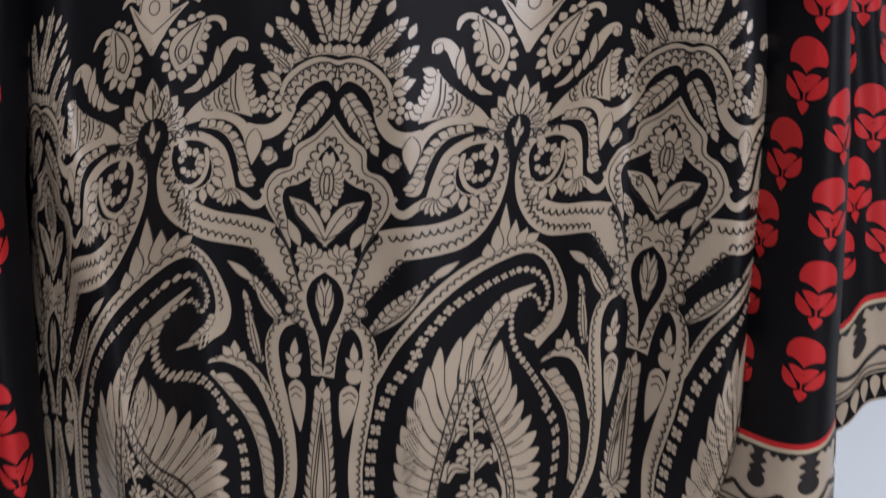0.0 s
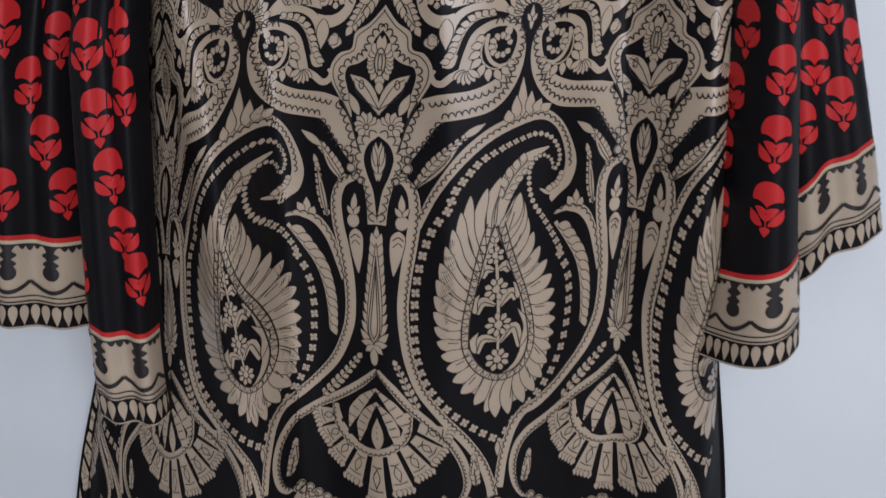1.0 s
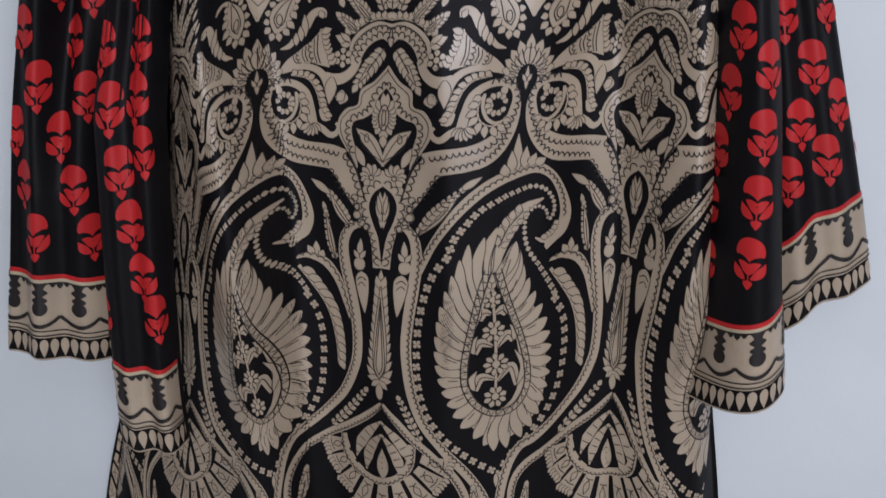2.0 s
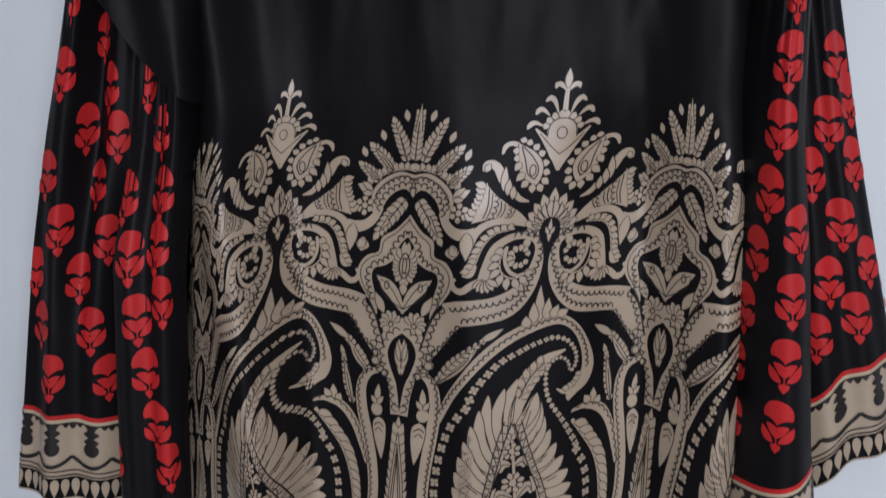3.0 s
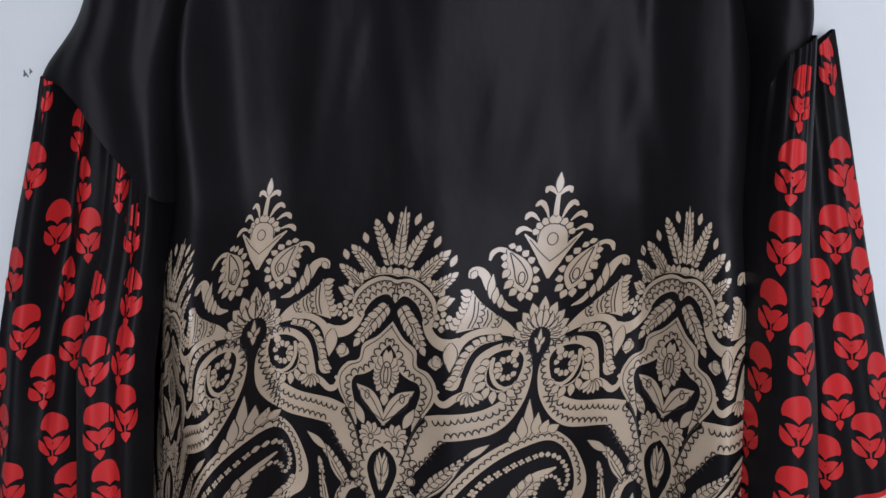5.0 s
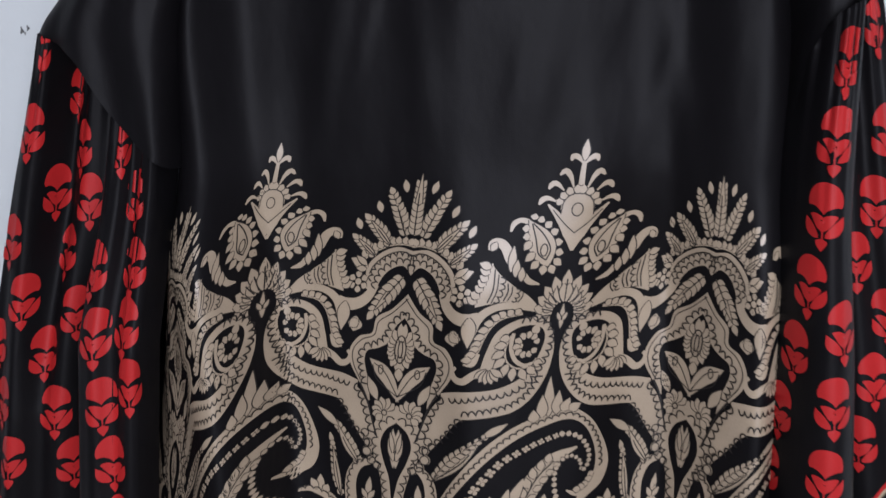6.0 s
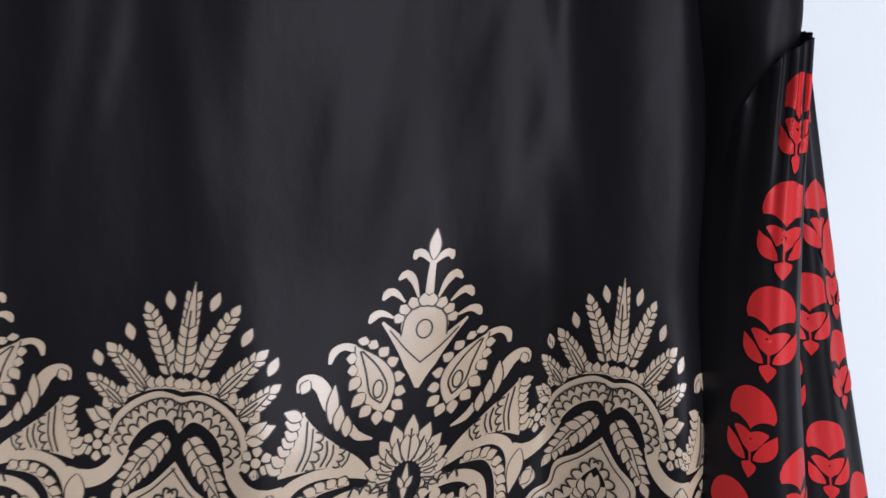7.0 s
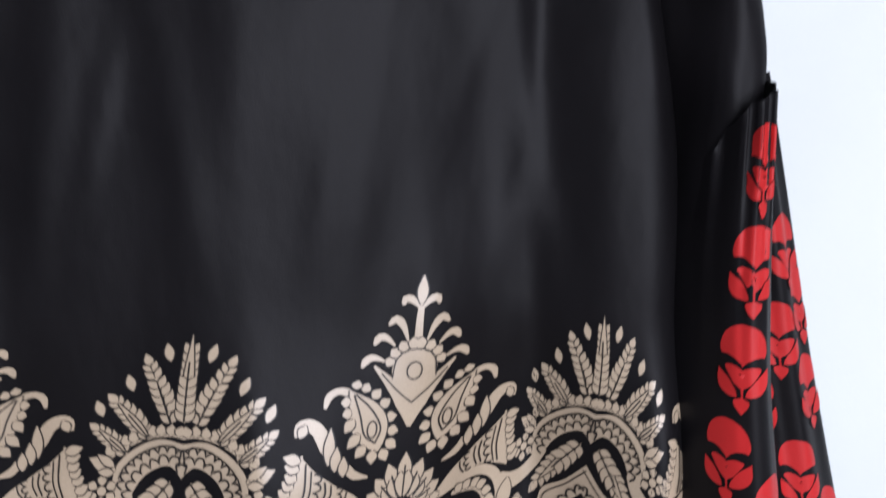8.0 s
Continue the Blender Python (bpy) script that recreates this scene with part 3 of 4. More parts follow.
def finial():
    m = Motif(axis=140.0)
    m.disc((140, -56), 14.5, 16)
    m.stroke([(140, -58), (140, -74), (140, -92)], [27, 18, 3])
    m.stroke([(114, -53), (126, -66), (135, -80), (139.5, -95)], [1.5, 7, 9.5, 3])
    m.line([(119, -58), (130, -70), (139.6, -79)], 0.6)
    m.ring((140, -57), 4.8, 6, 0.6)
    m.line([(126, -62), (127.5, -50), (133, -43.5), (139.6, -42)], 0.55)
    m.petals((140, -57), 14, (21, 22.5, 23), 158, 97, 4, 6.6)
    m.stroke([(139.9, -38), (139.9, -22), (139.9, -8)], [5.4, 4.6, 3.4])
    m.leaf((139.9, -13), (139.9, 6.5), 6.6)
    for base, mid, end, tip in (((137.8, -16), (134, -9.5), (129.5, -9), (128.5, -13)),
                                ((134, -37), (130, -27), (125, -22), (120.5, -26)),
                                ((126, -40), (120, -34.5), (115.5, -34), (112.5, -39)),
                                ((121, -50.5), (114, -47.5), (109, -48.5), (106, -53.5))):
        m.stroke([base, mid, end, tip], [1.2, 2.4, 3.8, 5.2, 5.0, 1.6])
    return m


def lotus():
    m = Motif(axis=140.0)
    c = (140, -150)
    m.petals(c, 11, (25, 27, 31, 38), 188, 90, 6, 8.6, True)
    m.petals(c, 9.5, (19, 20, 22, 26), 180, 96, 6, 7.2)
    m.stroke([(129, -160), (128, -150), (131.5, -141), (139.8, -138)], [2, 2.6, 2.6, 2.6])
    m.leaf((140, -164), (140, -142), 4.4).leaf((139, -157), (135.5, -150), 3)
    m.disc((121, -155), 5, 5).disc((119, -164), 3.5, 4)
    return m


def bough():
    m = Motif()
    m.between([(37.3, -357.7), (52.4, -320.2), (74.4, -285.4), (102.6, -259.6), (131.5, -246.6), (157.8, -241.3), (177.9, -254.6), (192.4, -281.5), (198.8, -305.3), (194.1, -324.7), (182.0, -334.6), (173.7, -341.9)],
              [(44.7, -358.1), (61.0, -322.7), (81.1, -295.4), (108.1, -271.4), (136.3, -258.0), (158.1, -253.5), (173.2, -263.2), (182.8, -284.8), (185.5, -305.1), (181.5, -318.4), (172.2, -328.2), (170.6, -337.9)])
    m.scallops([(45.4, -347.8), (60.7, -317.7), (81.0, -290.2), (107.0, -266.5), (135.1, -253.8), (158.0, -249.3), (174.3, -260.7), (185.4, -284.1), (188.9, -307.2)], 0, 3.4, 34, 1, 1.0)
    m.comb([(185.9, -310.3), (180.1, -323.1), (169.8, -330.3)], 9, 6, 5, -1, 34, (0.8, 1, 0.8))
    m.stroke([(178.8, -329.7), (168.6, -331.6), (159.2, -327.8)], [5, 5, 1.5])
    for tip, base in (((137.7, -207.3), (137.4, -248.6)), ((146.9, -221.9), (144.6, -246.7)), ((131.7, -225.4), (131.6, -249.3)), ((156.9, -230.6), (150.6, -244.7)), ((124.0, -240.1), (124.7, -253.7)), ((167.4, -237.0), (156.7, -243.3))):
        m.leaf(base, tip, 9.5, full=0.35)
    return m


def chain_left():
    return Motif().chain([(73.6, -334.2), (57.6, -356.7), (48.2, -383.3), (43.5, -409.8), (41.8, -439.7), (42.9, -470.9), (46.7, -500.7), (55.9, -529.2), (76.2, -557.2), (105.8, -584.2), (132.6, -601.2)], 24, [10.5, 10.5])


def chain_right():
    m = Motif().chain([(133.0, -609.3), (148.6, -580.1), (172.7, -556.4), (190.8, -531.2), (202.9, -504.9), (207.4, -474.0), (206.9, -441.3), (200.2, -413.1), (186.1, -390.0)], 18, [10.5, 10.5])
    return m.leaf((132.6, -602.5), (133.6, -620.3), 5)


def beads_inner():
    return Motif().chain([(186.1, -390.0), (188.0, -388.9), (177.2, -372.2), (165.5, -356.2), (154.2, -342.6), (147.6, -326.8), (146.1, -308.6), (150.5, -298.5), (159.7, -292.6), (168.8, -297.4), (172.1, -308.1)], 23, [8.6, 7.4, 6.2, 5.4, 4.6, 4.0])


def beads_outer():
    return Motif().chain([(73.6, -334.2), (73.6, -323.9), (85.8, -306.5), (99.6, -291.6), (118.1, -281.3), (135.8, -273.6), (153.4, -268.7), (168.5, -274.0), (177.3, -288.5), (178.0, -301.2), (172.9, -309.6)], 23, [10.5, 10, 9, 7, 6.2, 5.4, 4.6])


def drop():
    m = Motif()
    cavity = [(115.4, -358.9), (110.2, -377.0), (104.9, -403.5), (99.7, -435.4), (96.8, -462.5), (99.1, -489.5), (110.3, -511.3), (128.5, -522.6), (148.7, -516.5), (160.1, -495.1), (158.4, -467.3), (149.0, -436.2), (136.4, -408.1), (126.1, -383.8), (117.6, -359.3)]
    inner = smooth_path(cavity, 1.0)
    outer = smooth_path([(117.5, -314.1), (105.4, -323.4), (92.9, -326.0), (80.7, -349.3), (70.5, -376.1), (64.3, -404.9), (62.2, -434.7), (64.7, -467.7), (73.3, -500.2), (88.9, -535.9), (110.9, -559.1), (132.4, -572.8), (157.2, -561.2), (177.2, -541.0), (188.5, -506.4), (191.9, -471.6), (187.8, -437.1), (177.3, -405.8), (162.1, -381.8), (147.4, -355.5), (142.8, -341.7), (135.1, -325.8)], 1.0)
    ni, no, n = len(inner), len(outer), 40
    mid = np.array([inner[int(u * (ni - 1))] * 0.62 + outer[int(u * (no - 1))] * 0.38 for u in np.linspace(0.04, 0.96, 90)])
    half = np.array([np.hypot(*(outer[int(u * (no - 1))] - inner[int(u * (ni - 1))])) for u in np.linspace(0.04, 0.96, 90)]) * 0.37
    m.strip(mid, half, half, 0)
    for i in range(n):
        u = (i + 0.5) / n
        slant = 0.075 * (1 - 2 * u) * (1 if abs(u - 0.5) > 0.04 else 0)
        v = min(0.99, max(0.0, u - slant))
        a, b = inner[int(u * (ni - 1))], outer[int(v * (no - 1))]
        d = b - a
        m.leaf(a + d * 0.05, a + d * 1.03, 13.5 if abs(u - 0.5) < 0.3 else 10.5, 0.10 * (1 if u < 0.5 else -1), False, full=0.62, power=0.6, outline=0.75, tip=0.75)
        if i % 2:
            m.line([a + d * 0.34, a + d * 0.52, a + d * 0.66], 0.7)
    # curled tip
    m.stroke([(117.7, -360.7), (119.8, -338.1), (129.4, -313.4), (145.4, -294.2), (166.3, -283.9)], [8, 16, 19, 12, 2])
    m.comb([(119.7, -336.6), (128.2, -313.1), (142.9, -295.4)], 12, 7, 5, 1, 40, (1, 1, 0.8)).comb([(120.9, -336.9), (132.0, -316.2), (146.8, -298.2)], 9, 6, 5, -1, 36, (1, 1, 0.8))
    m.line([(120.1, -334.5), (129.4, -313.4), (144.2, -296.7)], 0.9)
    m.strip(inner, -0.4, 7.4, 0)
    m.strip(inner, 0.5, 0.7, 1)
    m.strip(inner, -7.0, 8.0, 1)
    m.hatch(cavity, -0.6, -7.2, 44, 0.8)
    # blossoms on a stem inside the drop
    m.stroke([(117.3, -377.0), (123.0, -424.1), (126.5, -465.9), (127.8, -508.9)], [2.6, 3.0, 3.0, 2.4])
    m.leaf((116.8, -378.1), (114.9, -360.0), 6).leaf((116.7, -377.0), (111.8, -369.7), 4).leaf((117.3, -377.0), (119.5, -370.8), 4)
    m.rosette((117.6, -389.4), 9.4, 7).rosette((121.4, -425.0), 12.6, 8).rosette((126.5, -465.3), 14.2, 9).rosette((127.6, -506.0), 13.4, 8)
    for a, b, c in (((117.6, -404.3), (105.9, -410.6), (107.3, -398.1)), ((121.5, -442.4), (102.8, -449.4), (104.9, -428.4)), ((126.4, -483.7), (105.0, -495.8), (106.2, -471.1))):
        m.stroke([a, ((np.asarray(a) + np.asarray(b)) / 2 + np.asarray(c)) / 2, b], [3, 11, 7]).leaf(b, c, 7, 0.2).line([a, ((np.asarray(a) + np.asarray(b)) / 2 + np.asarray(c)) / 2, b], 0.8)
    for a, b, c in (((122.1, -405.0), (133.9, -406.7), (130.1, -397.0)), ((126.2, -444.5), (144.0, -437.7), (138.6, -419.1)), ((129.0, -486.6), (152.4, -493.1), (146.2, -448.7))):
        m.stroke([a, ((np.asarray(a) + np.asarray(b)) / 2 + np.asarray(c)) / 2, b], [3, 11, 7]).leaf(b, c, 7, -0.2).line([a, ((np.asarray(a) + np.asarray(b)) / 2 + np.asarray(c)) / 2, b], 0.8)
    return m


def stems():
    """The long boughs that frame spindle and fan, and the sprigs beside them."""
    m = Motif()
    left = [(-19.2, -304.7), (-36.7, -312.1), (-44.7, -328.8), (-43.5, -354.3), (-36.4, -384.1), (-30.4, -414.1), (-28.3, -445.8), (-31.7, -473.3), (-46.8, -508.5), (-71.5, -537.6), (-101.8, -561.9), (-119.2, -570.4), (-131.7, -589.6), (-139.7, -621.3), (-143.2, -659.9)]
    right = [(16.0, -304.4), (27.6, -310.4), (36.2, -324.6), (38.4, -349.2), (35.4, -378.7), (31.6, -408.6), (29.7, -439.0), (32.6, -470.3), (39.3, -507.1), (50.8, -539.8), (71.7, -568.0), (95.8, -596.6), (115.9, -626.1), (126.8, -652.6), (131.0, -670.4)]
    m.stroke(left, [6, 11, 12.5, 13, 13, 12.5, 12.5, 12, 11.5, 11, 11, 11, 11, 11, 11]).scallops(left, 0.6, 3.2, 58, -1, 1.0)
    m.stroke(right, [6, 11, 12.5, 13, 12.5, 12, 11.5, 11.5, 11, 11, 11, 11, 11, 11, 12]).scallops(right, 0.6, 3.2, 58, 1, 1.0)
    m.petals((131.0, -671.9), 2, (14, 17, 14), -150, -30, 6, 6)
    m.fern([(46.7, -560.0), (38.5, -541.6), (30.5, -521.9), (23.5, -505.4)], 8.5, 5.4, 7, 36, 0.3)
    m.axis = 0.0
    # jointed pods beside the foot of the arch
    m.leaf((-26.1, -344.1), (-24.5, -323.3), 6.5).leaf((-26.7, -346.4), (-32.6, -337.5), 5).leaf((-25.4, -346.4), (-18.6, -336.7), 5)
    m.disc((-26.0, -352.5), 6.6, 7.2).leaf((-18.9, -407.4), (-23.3, -360.6), 15, full=0.80, power=0.9, tip=0.6)
    m.line([(-31.2, -358.0), (-26.0, -360.4), (-19.5, -357.2)], 0.9).line([(-28.5, -370.9), (-23.3, -366.7), (-17.3, -370.1)], 0.9).line([(-27.2, -376.8), (-23.2, -372.6), (-17.9, -376.9)], 0.7)
    return m


def spindle():
    m = Motif(axis=0.0)
    top, low = -358.4, -486.5
    mid = lambda f: (0.0, top + (low - top) * f)
    m.leaf(mid(0.14), mid(-0.02), 6)
    for i in range(11):
        f = 0.12 + 0.83 * i / 10
        w = 3.5 + 11.5 * f
        m.leaf((w * 0.25, mid(f)[1] - 5), (w * 1.10, mid(f)[1] + 10.5), 7.0)
    m.leaf(mid(1.0), mid(0.12), 16, full=0.24)
    m.line([(0.2, mid(0.30)[1]), (2.4, mid(0.62)[1]), (3.8, mid(0.85)[1]), (0.2, mid(0.94)[1])], 0.8)
    m.line([(0.2, mid(0.22)[1]), (4.6, mid(0.60)[1]), (6.4, mid(0.86)[1]), (0.2, mid(0.985)[1])], 0.8)
    m.leaf((0, low + 2), (15, low + 3), 8).leaf((0, low + 1), (10, low - 8), 7)
    m.leaf((0, -509.8), (0, -489.2), 8.5, full=0.5, power=0.5, tip=0.6)
    return m


def fan():
    m = Motif()
    left = [(2.2, -515.4), (-20.9, -538.9), (-50.8, -560.1), (-85.8, -579.6), (-110.9, -594.8), (-123.7, -611.9), (-127.5, -634.5), (-122.9, -656.6), (-112.8, -672.1), (-103.2, -673.6)]
    right = [(2.2, -515.4), (17.8, -533.6), (35.6, -556.9), (57.9, -577.0), (80.9, -599.3), (97.0, -628.5), (101.9, -655.0), (94.9, -673.2), (83.5, -676.3), (75.4, -666.0)]
    m.stroke(left, [6, 9, 10, 10, 10, 10, 10, 9, 7, 4]).scallops(left, 0, 3.0, 40, 1, 1.0)
    m.stroke(right, [6, 9, 10, 10, 10, 10, 10, 9, 7, 4]).scallops(right, 0, 3.0, 40, -1, 1.0)
    ring = [(-53.2, -569.6), (-50.7, -593.8), (-37.2, -611.4), (-16.4, -620.6), (1.0, -619.4), (19.6, -609.9), (32.4, -592.4), (36.0, -565.0)]
    m.stroke(ring, [9, 10, 10, 10, 10, 10, 10, 9]).scallops(ring, 0, 3.0, 26, -1, 0.9)
    m.axis = 0.0
    # flame leaves inside the arch
    m.stroke([(-0.1, -538.2), (-15.9, -556.1), (-29.0, -575.8), (-36.0, -596.3)], [2, 11, 14, 1.2])
    m.hatch([(-0.1, -538.2), (-15.9, -556.1), (-29.0, -575.8), (-36.0, -596.3)], -4.5, 4.5, 6, 0.8)
    m.stroke([(-0.1, -555.6), (-10.8, -570.5), (-18.9, -588.9), (-22.5, -610.8)], [2, 11, 13, 1.2])
    m.hatch([(-0.1, -555.6), (-10.8, -570.5), (-18.9, -588.9), (-22.5, -610.8)], -4.2, 4.2, 6, 0.8)
    m.leaf((0, -615.8), (0, -574.9), 14, full=0.4)
    for y in (730, 742, 754):
        m.line([(-4.5, -592.4 - (y - 738) * 0.6), (0, -592.4 - (y - 738) * 0.6 + 3), (4.5, -592.4 - (y - 738) * 0.6)], 0.7)
    # ribs of the fan, the middle one on the axis
    c = (0.0, -568.8)
    for i in range(5):
        u = i / 4
        g = radians(196 + 74 * u)
        ray, side = np.array([math.cos(g), math.sin(g)]), np.array([-math.sin(g), math.cos(g)])
        a, b = np.asarray(c) + ray * (48 + 2 * u), np.asarray(c) + ray * (80 + 30 * u * u)
        m.stroke([a, (a + b) / 2, b], [11, 17, 24])
        for k in (-1.5, -0.75, 0, 0.75, 1.5):
            m.leaf(b + side * k * 6.6 - ray * 2, b + side * k * 7.2 + ray * 8, 7)
        for f in (0.30, 0.80):
            q = a + (b - a) * f
            m.line([q - side * (3.5 + 6 * f), q + ray * 1.5, q + side * (3.5 + 6 * f)], 0.9)
        m.line([a + (b - a) * 0.35, a + (b - a) * 0.55 - side * 4, a + (b - a) * 0.78], 0.7).line([a + (b - a) * 0.35, a + (b - a) * 0.55 + side * 4, a + (b - a) * 0.78], 0.7)
    # sprig in the outer corner
    m.fern([(-112.5, -655.3), (-109.6, -641.1), (-107.5, -622.4)], 9.5, 6, 6, 36, 0.4)
    m.leaf((-111.4, -656.3), (-107.5, -623.9), 8, full=0.35, vein=True)
    return m


def hem_arch():
    """The lobed gold arches of the hem border below the fans."""
    m = Motif(axis=0.0)
    row = [(-103.7, -680.2), (-89.9, -691.5), (-70.7, -703.5), (-44.9, -712.7), (-0.2, -706.2)]
    m.stroke(row, [13, 17, 18, 18, 18]).scallops(row, -4, 6.0, 9, -1, 1.0).scallops(row, 2, 5.0, 12, 1, 1.0)
    for p in smooth_path([(-101.5, -675.0), (-85.4, -685.7), (-66.1, -697.5), (-41.6, -703.8), (-2.4, -699.2)], 12.0):
        m.disc(p, 6.2, 6.2).ring(p, 5.0, 5.0, 0.9)
    return m


def frond():
    """Loose fronds that fill the ground between crown stems and paisley."""
    m = Motif()
    m.fern([(37.7, -315.6), (51.4, -294.6), (68.7, -276.0), (85.1, -263.1)], 9.0, 5.6, 10, 34, 0.4)
    m.leaf((37.7, -316.9), (81.8, -265.3), 5.5, -0.05, full=0.4, vein=True)
    m.leaf((80.7, -265.2), (102.6, -251.7), 7)
    return m


def curled_leaf():
    m = Motif()
    band = [(-102.2, -353.8), (-86.0, -349.8), (-66.3, -356.9), (-52.2, -373.7), (-43.2, -397.2), (-37.8, -417.4)]
    m.stroke(band, [2, 9, 10.5, 9.5, 7, 2]).scallops(band, 0, 3.0, 12, 1, 1.0)
    m.comb([(-99.4, -362.3), (-83.9, -381.5), (-68.4, -402.9), (-58.6, -426.9), (-53.3, -454.8), (-52.1, -476.5)], 16, 8.5, 12, 1, 28, (1.2, 1.4, 1.2, 0.8), 0.08, 4.0)
    for tip, base in (((-78.3, -333.1), (-77.3, -349.5)), ((-88.4, -339.0), (-81.0, -349.6)), ((-69.4, -342.6), (-73.4, -351.5))):
        m.leaf(base, tip, 8)
    return m


def side_frond():
    m = Motif()
    m.fern([(-36.7, -312.1), (-46.3, -294.7), (-55.8, -282.1), (-62.1, -275.2)], 8.5, 6, 7, 40, 0.2)
    m.leaf((-37.9, -311.0), (-60.9, -276.4), 6.5, 0.05, full=0.4, vein=True).leaf((-60.9, -276.4), (-83.6, -260.3), 8)
    m.fern([(-54.5, -350.7), (-60.8, -331.8), (-64.2, -313.8), (-66.1, -299.1)], 7.5, 5.4, 8, 34, 0.3)
    m.leaf((-55.1, -349.5), (-65.5, -301.5), 5.5, full=0.4, vein=True).leaf((-66.7, -297.9), (-69.9, -285.9), 5)
    return m


def low_frond():
    m = Motif()
    m.fern([(-69.6, -562.6), (-49.5, -542.5), (-33.2, -523.3), (-19.2, -504.6)], 10, 6.4, 8, 36, 0.3)
    return m


def flower():
    """The red block-print blossom of the sleeves, about 31 by 54 mm: a dome, a heart, two side leaves and a bud."""
    m = Motif()
    m.spread = 4.0
    x = np.linspace(-15.4, 15.4, 25)
    brow = lambda x: 1.5 + 6.4 * np.sin(np.pi * np.clip(np.abs(x) / 15.4 * 0.70, 0, 1)) ** 0.75
    rim = np.sqrt(np.clip(1 - (x / 15.5) ** 2, 0, 1))
    top, low = 11.5 + 15.5 * rim, np.maximum(brow(x), 11.5 - 13.5 * rim)
    m.strip(np.stack([x, np.full(len(x), 11.5)], 1), top - 11.5, 11.5 - low, 0)
    # heart under the two dark brows
    h = np.linspace(-11.5, 11.5, 19)
    over = brow(h) - 4.2 - 2.6 * (np.abs(h) / 11.5) ** 3
    under = np.minimum(over - 0.1, -12.5 + 12.5 * (np.abs(h) / 11.5) ** 0.9)
    mid = (over + under) / 2
    m.strip(np.stack([h, mid], 1), over - mid, mid - under, 0)
    m.leaf((2.6, -16.2), (16.2, 1.6), 8.6, -0.10, full=0.52, power=0.7, outline=0)
    m.leaf((-2.6, -17.0), (-15.8, -1.4), 8.8, 0.10, full=0.50, power=0.7, outline=0)
    m.stroke([(0, -12), (0.2, -15), (0.3, -19)], [1.4, 1.2, 1.2])
    m.leaf((0.2, -17.0), (0.4, -27.5), 9.6, full=0.25, power=0.45, outline=0)
    return m


# ---- where the print lies on the body ----
TOP = [(-0.80, -0.545), (-0.56, -0.420), (-0.42, -0.350), (-0.35, -0.318), (-0.28, -0.277), (-0.14, -0.140), (0.0, 0.0), (0.07, 0.066), (0.14, 0.115), (0.28, 0.200)]
LOW = [(-0.80, -0.530), (-0.57, -0.418), (-0.42, -0.368), (-0.355, -0.321), (-0.32, -0.289), (-0.263, -0.259), (-0.23, -0.227), (-0.14, -0.141), (0.0, 0.0), (0.14, 0.120), (0.28, 0.232)]


def eased(pairs):
    f = np.linspace(pairs[0][0], pairs[-1][0], 300)
    raw = np.interp(f, [p[0] for p in pairs], [p[1] for p in pairs])
    pad = np.pad(raw, 5, mode="reflect", reflect_type="odd")
    return f, np.convolve(pad, np.ones(11) / 11, "valid")


TOP_F, TOP_X = eased(TOP)
LOW_F, LOW_X = eased(LOW)


# how the cloth has stretched and slipped, in millimetres: rows from the crowns down to the hem, columns across the body
SLIP_W = (-0.56, -0.42, -0.28, -0.14, 0.0, 0.07, 0.14, 0.22)
SLIP_Q = (0.02, -0.10, -0.20, -0.32, -0.46, -0.62)
SLIP_X = ((10.5, 16.5, 3.6, 3.6, 0.8, 2.0, -0.9, 1.9),
          (7.5, 9.8, -7.7, -0.0, -0.8, 7.7, 7.1, 5.2),
          (4.5, 10.9, -5.0, -5.6, -3.5, -0.7, 4.8, 8.2),
          (-3.6, -3.5, -3.9, -3.0, 3.0, 4.2, 5.8, 2.3),
          (-12.8, 3.3, 1.1, -2.3, 2.0, 2.9, 1.0, 4.0),
          (-26.9, -2.5, 14.7, 4.8, 2.9, 2.8, 3.4, 1.9))
SLIP_Z = ((-20.0, -30.6, -8.8, -2.3, 0.3, 4.3, 1.1, 3.1),
          (-15.5, -18.0, 3.2, 7.3, 4.5, 12.1, 13.7, 6.1),
          (-13.1, -7.8, -1.8, 0.2, 1.7, 2.6, 15.4, 3.3),
          (-19.8, -32.4, 5.3, 0.4, 10.5, 8.7, 8.5, 6.6),
          (-19.9, -1.4, 2.4, -3.9, 3.5, 2.3, -6.1, -34.8),
          (-30.4, -6.7, 9.0, 1.6, 1.4, -0.4, -5.0, -40.0))


def slip(table, w, q):
    a = np.interp(w, SLIP_W, np.arange(8))
    b = np.interp(-np.asarray(q), [-v for v in SLIP_Q], np.arange(6))
    i, j = np.minimum(a.astype(int), 6), np.minimum(b.astype(int), 4)
    a, b = a - i, b - j
    a, b = a * a * (3 - 2 * a), b * b * (3 - 2 * b)
    t = np.asarray(table)
    return ((t[j, i] * (1 - a) + t[j, i + 1] * a) * (1 - b) + (t[j + 1, i] * (1 - a) + t[j + 1, i + 1] * a) * b) / 1000


def on_body(w, q):
    """Where a point of the print lies: x and z, from its place along the cloth and its height."""
    w, q = np.asarray(w, float), np.asarray(q, float)
    k = np.clip((-0.04 - q) / 0.46, 0, 1)
    x = np.interp(w, TOP_F, TOP_X) * (1 - k) + np.interp(w, LOW_F, LOW_X) * k
    return x + 0.098 * q + 0.03 * q * q + slip(SLIP_X, w, q), 1.4 + q + slip(SLIP_Z, w, q)


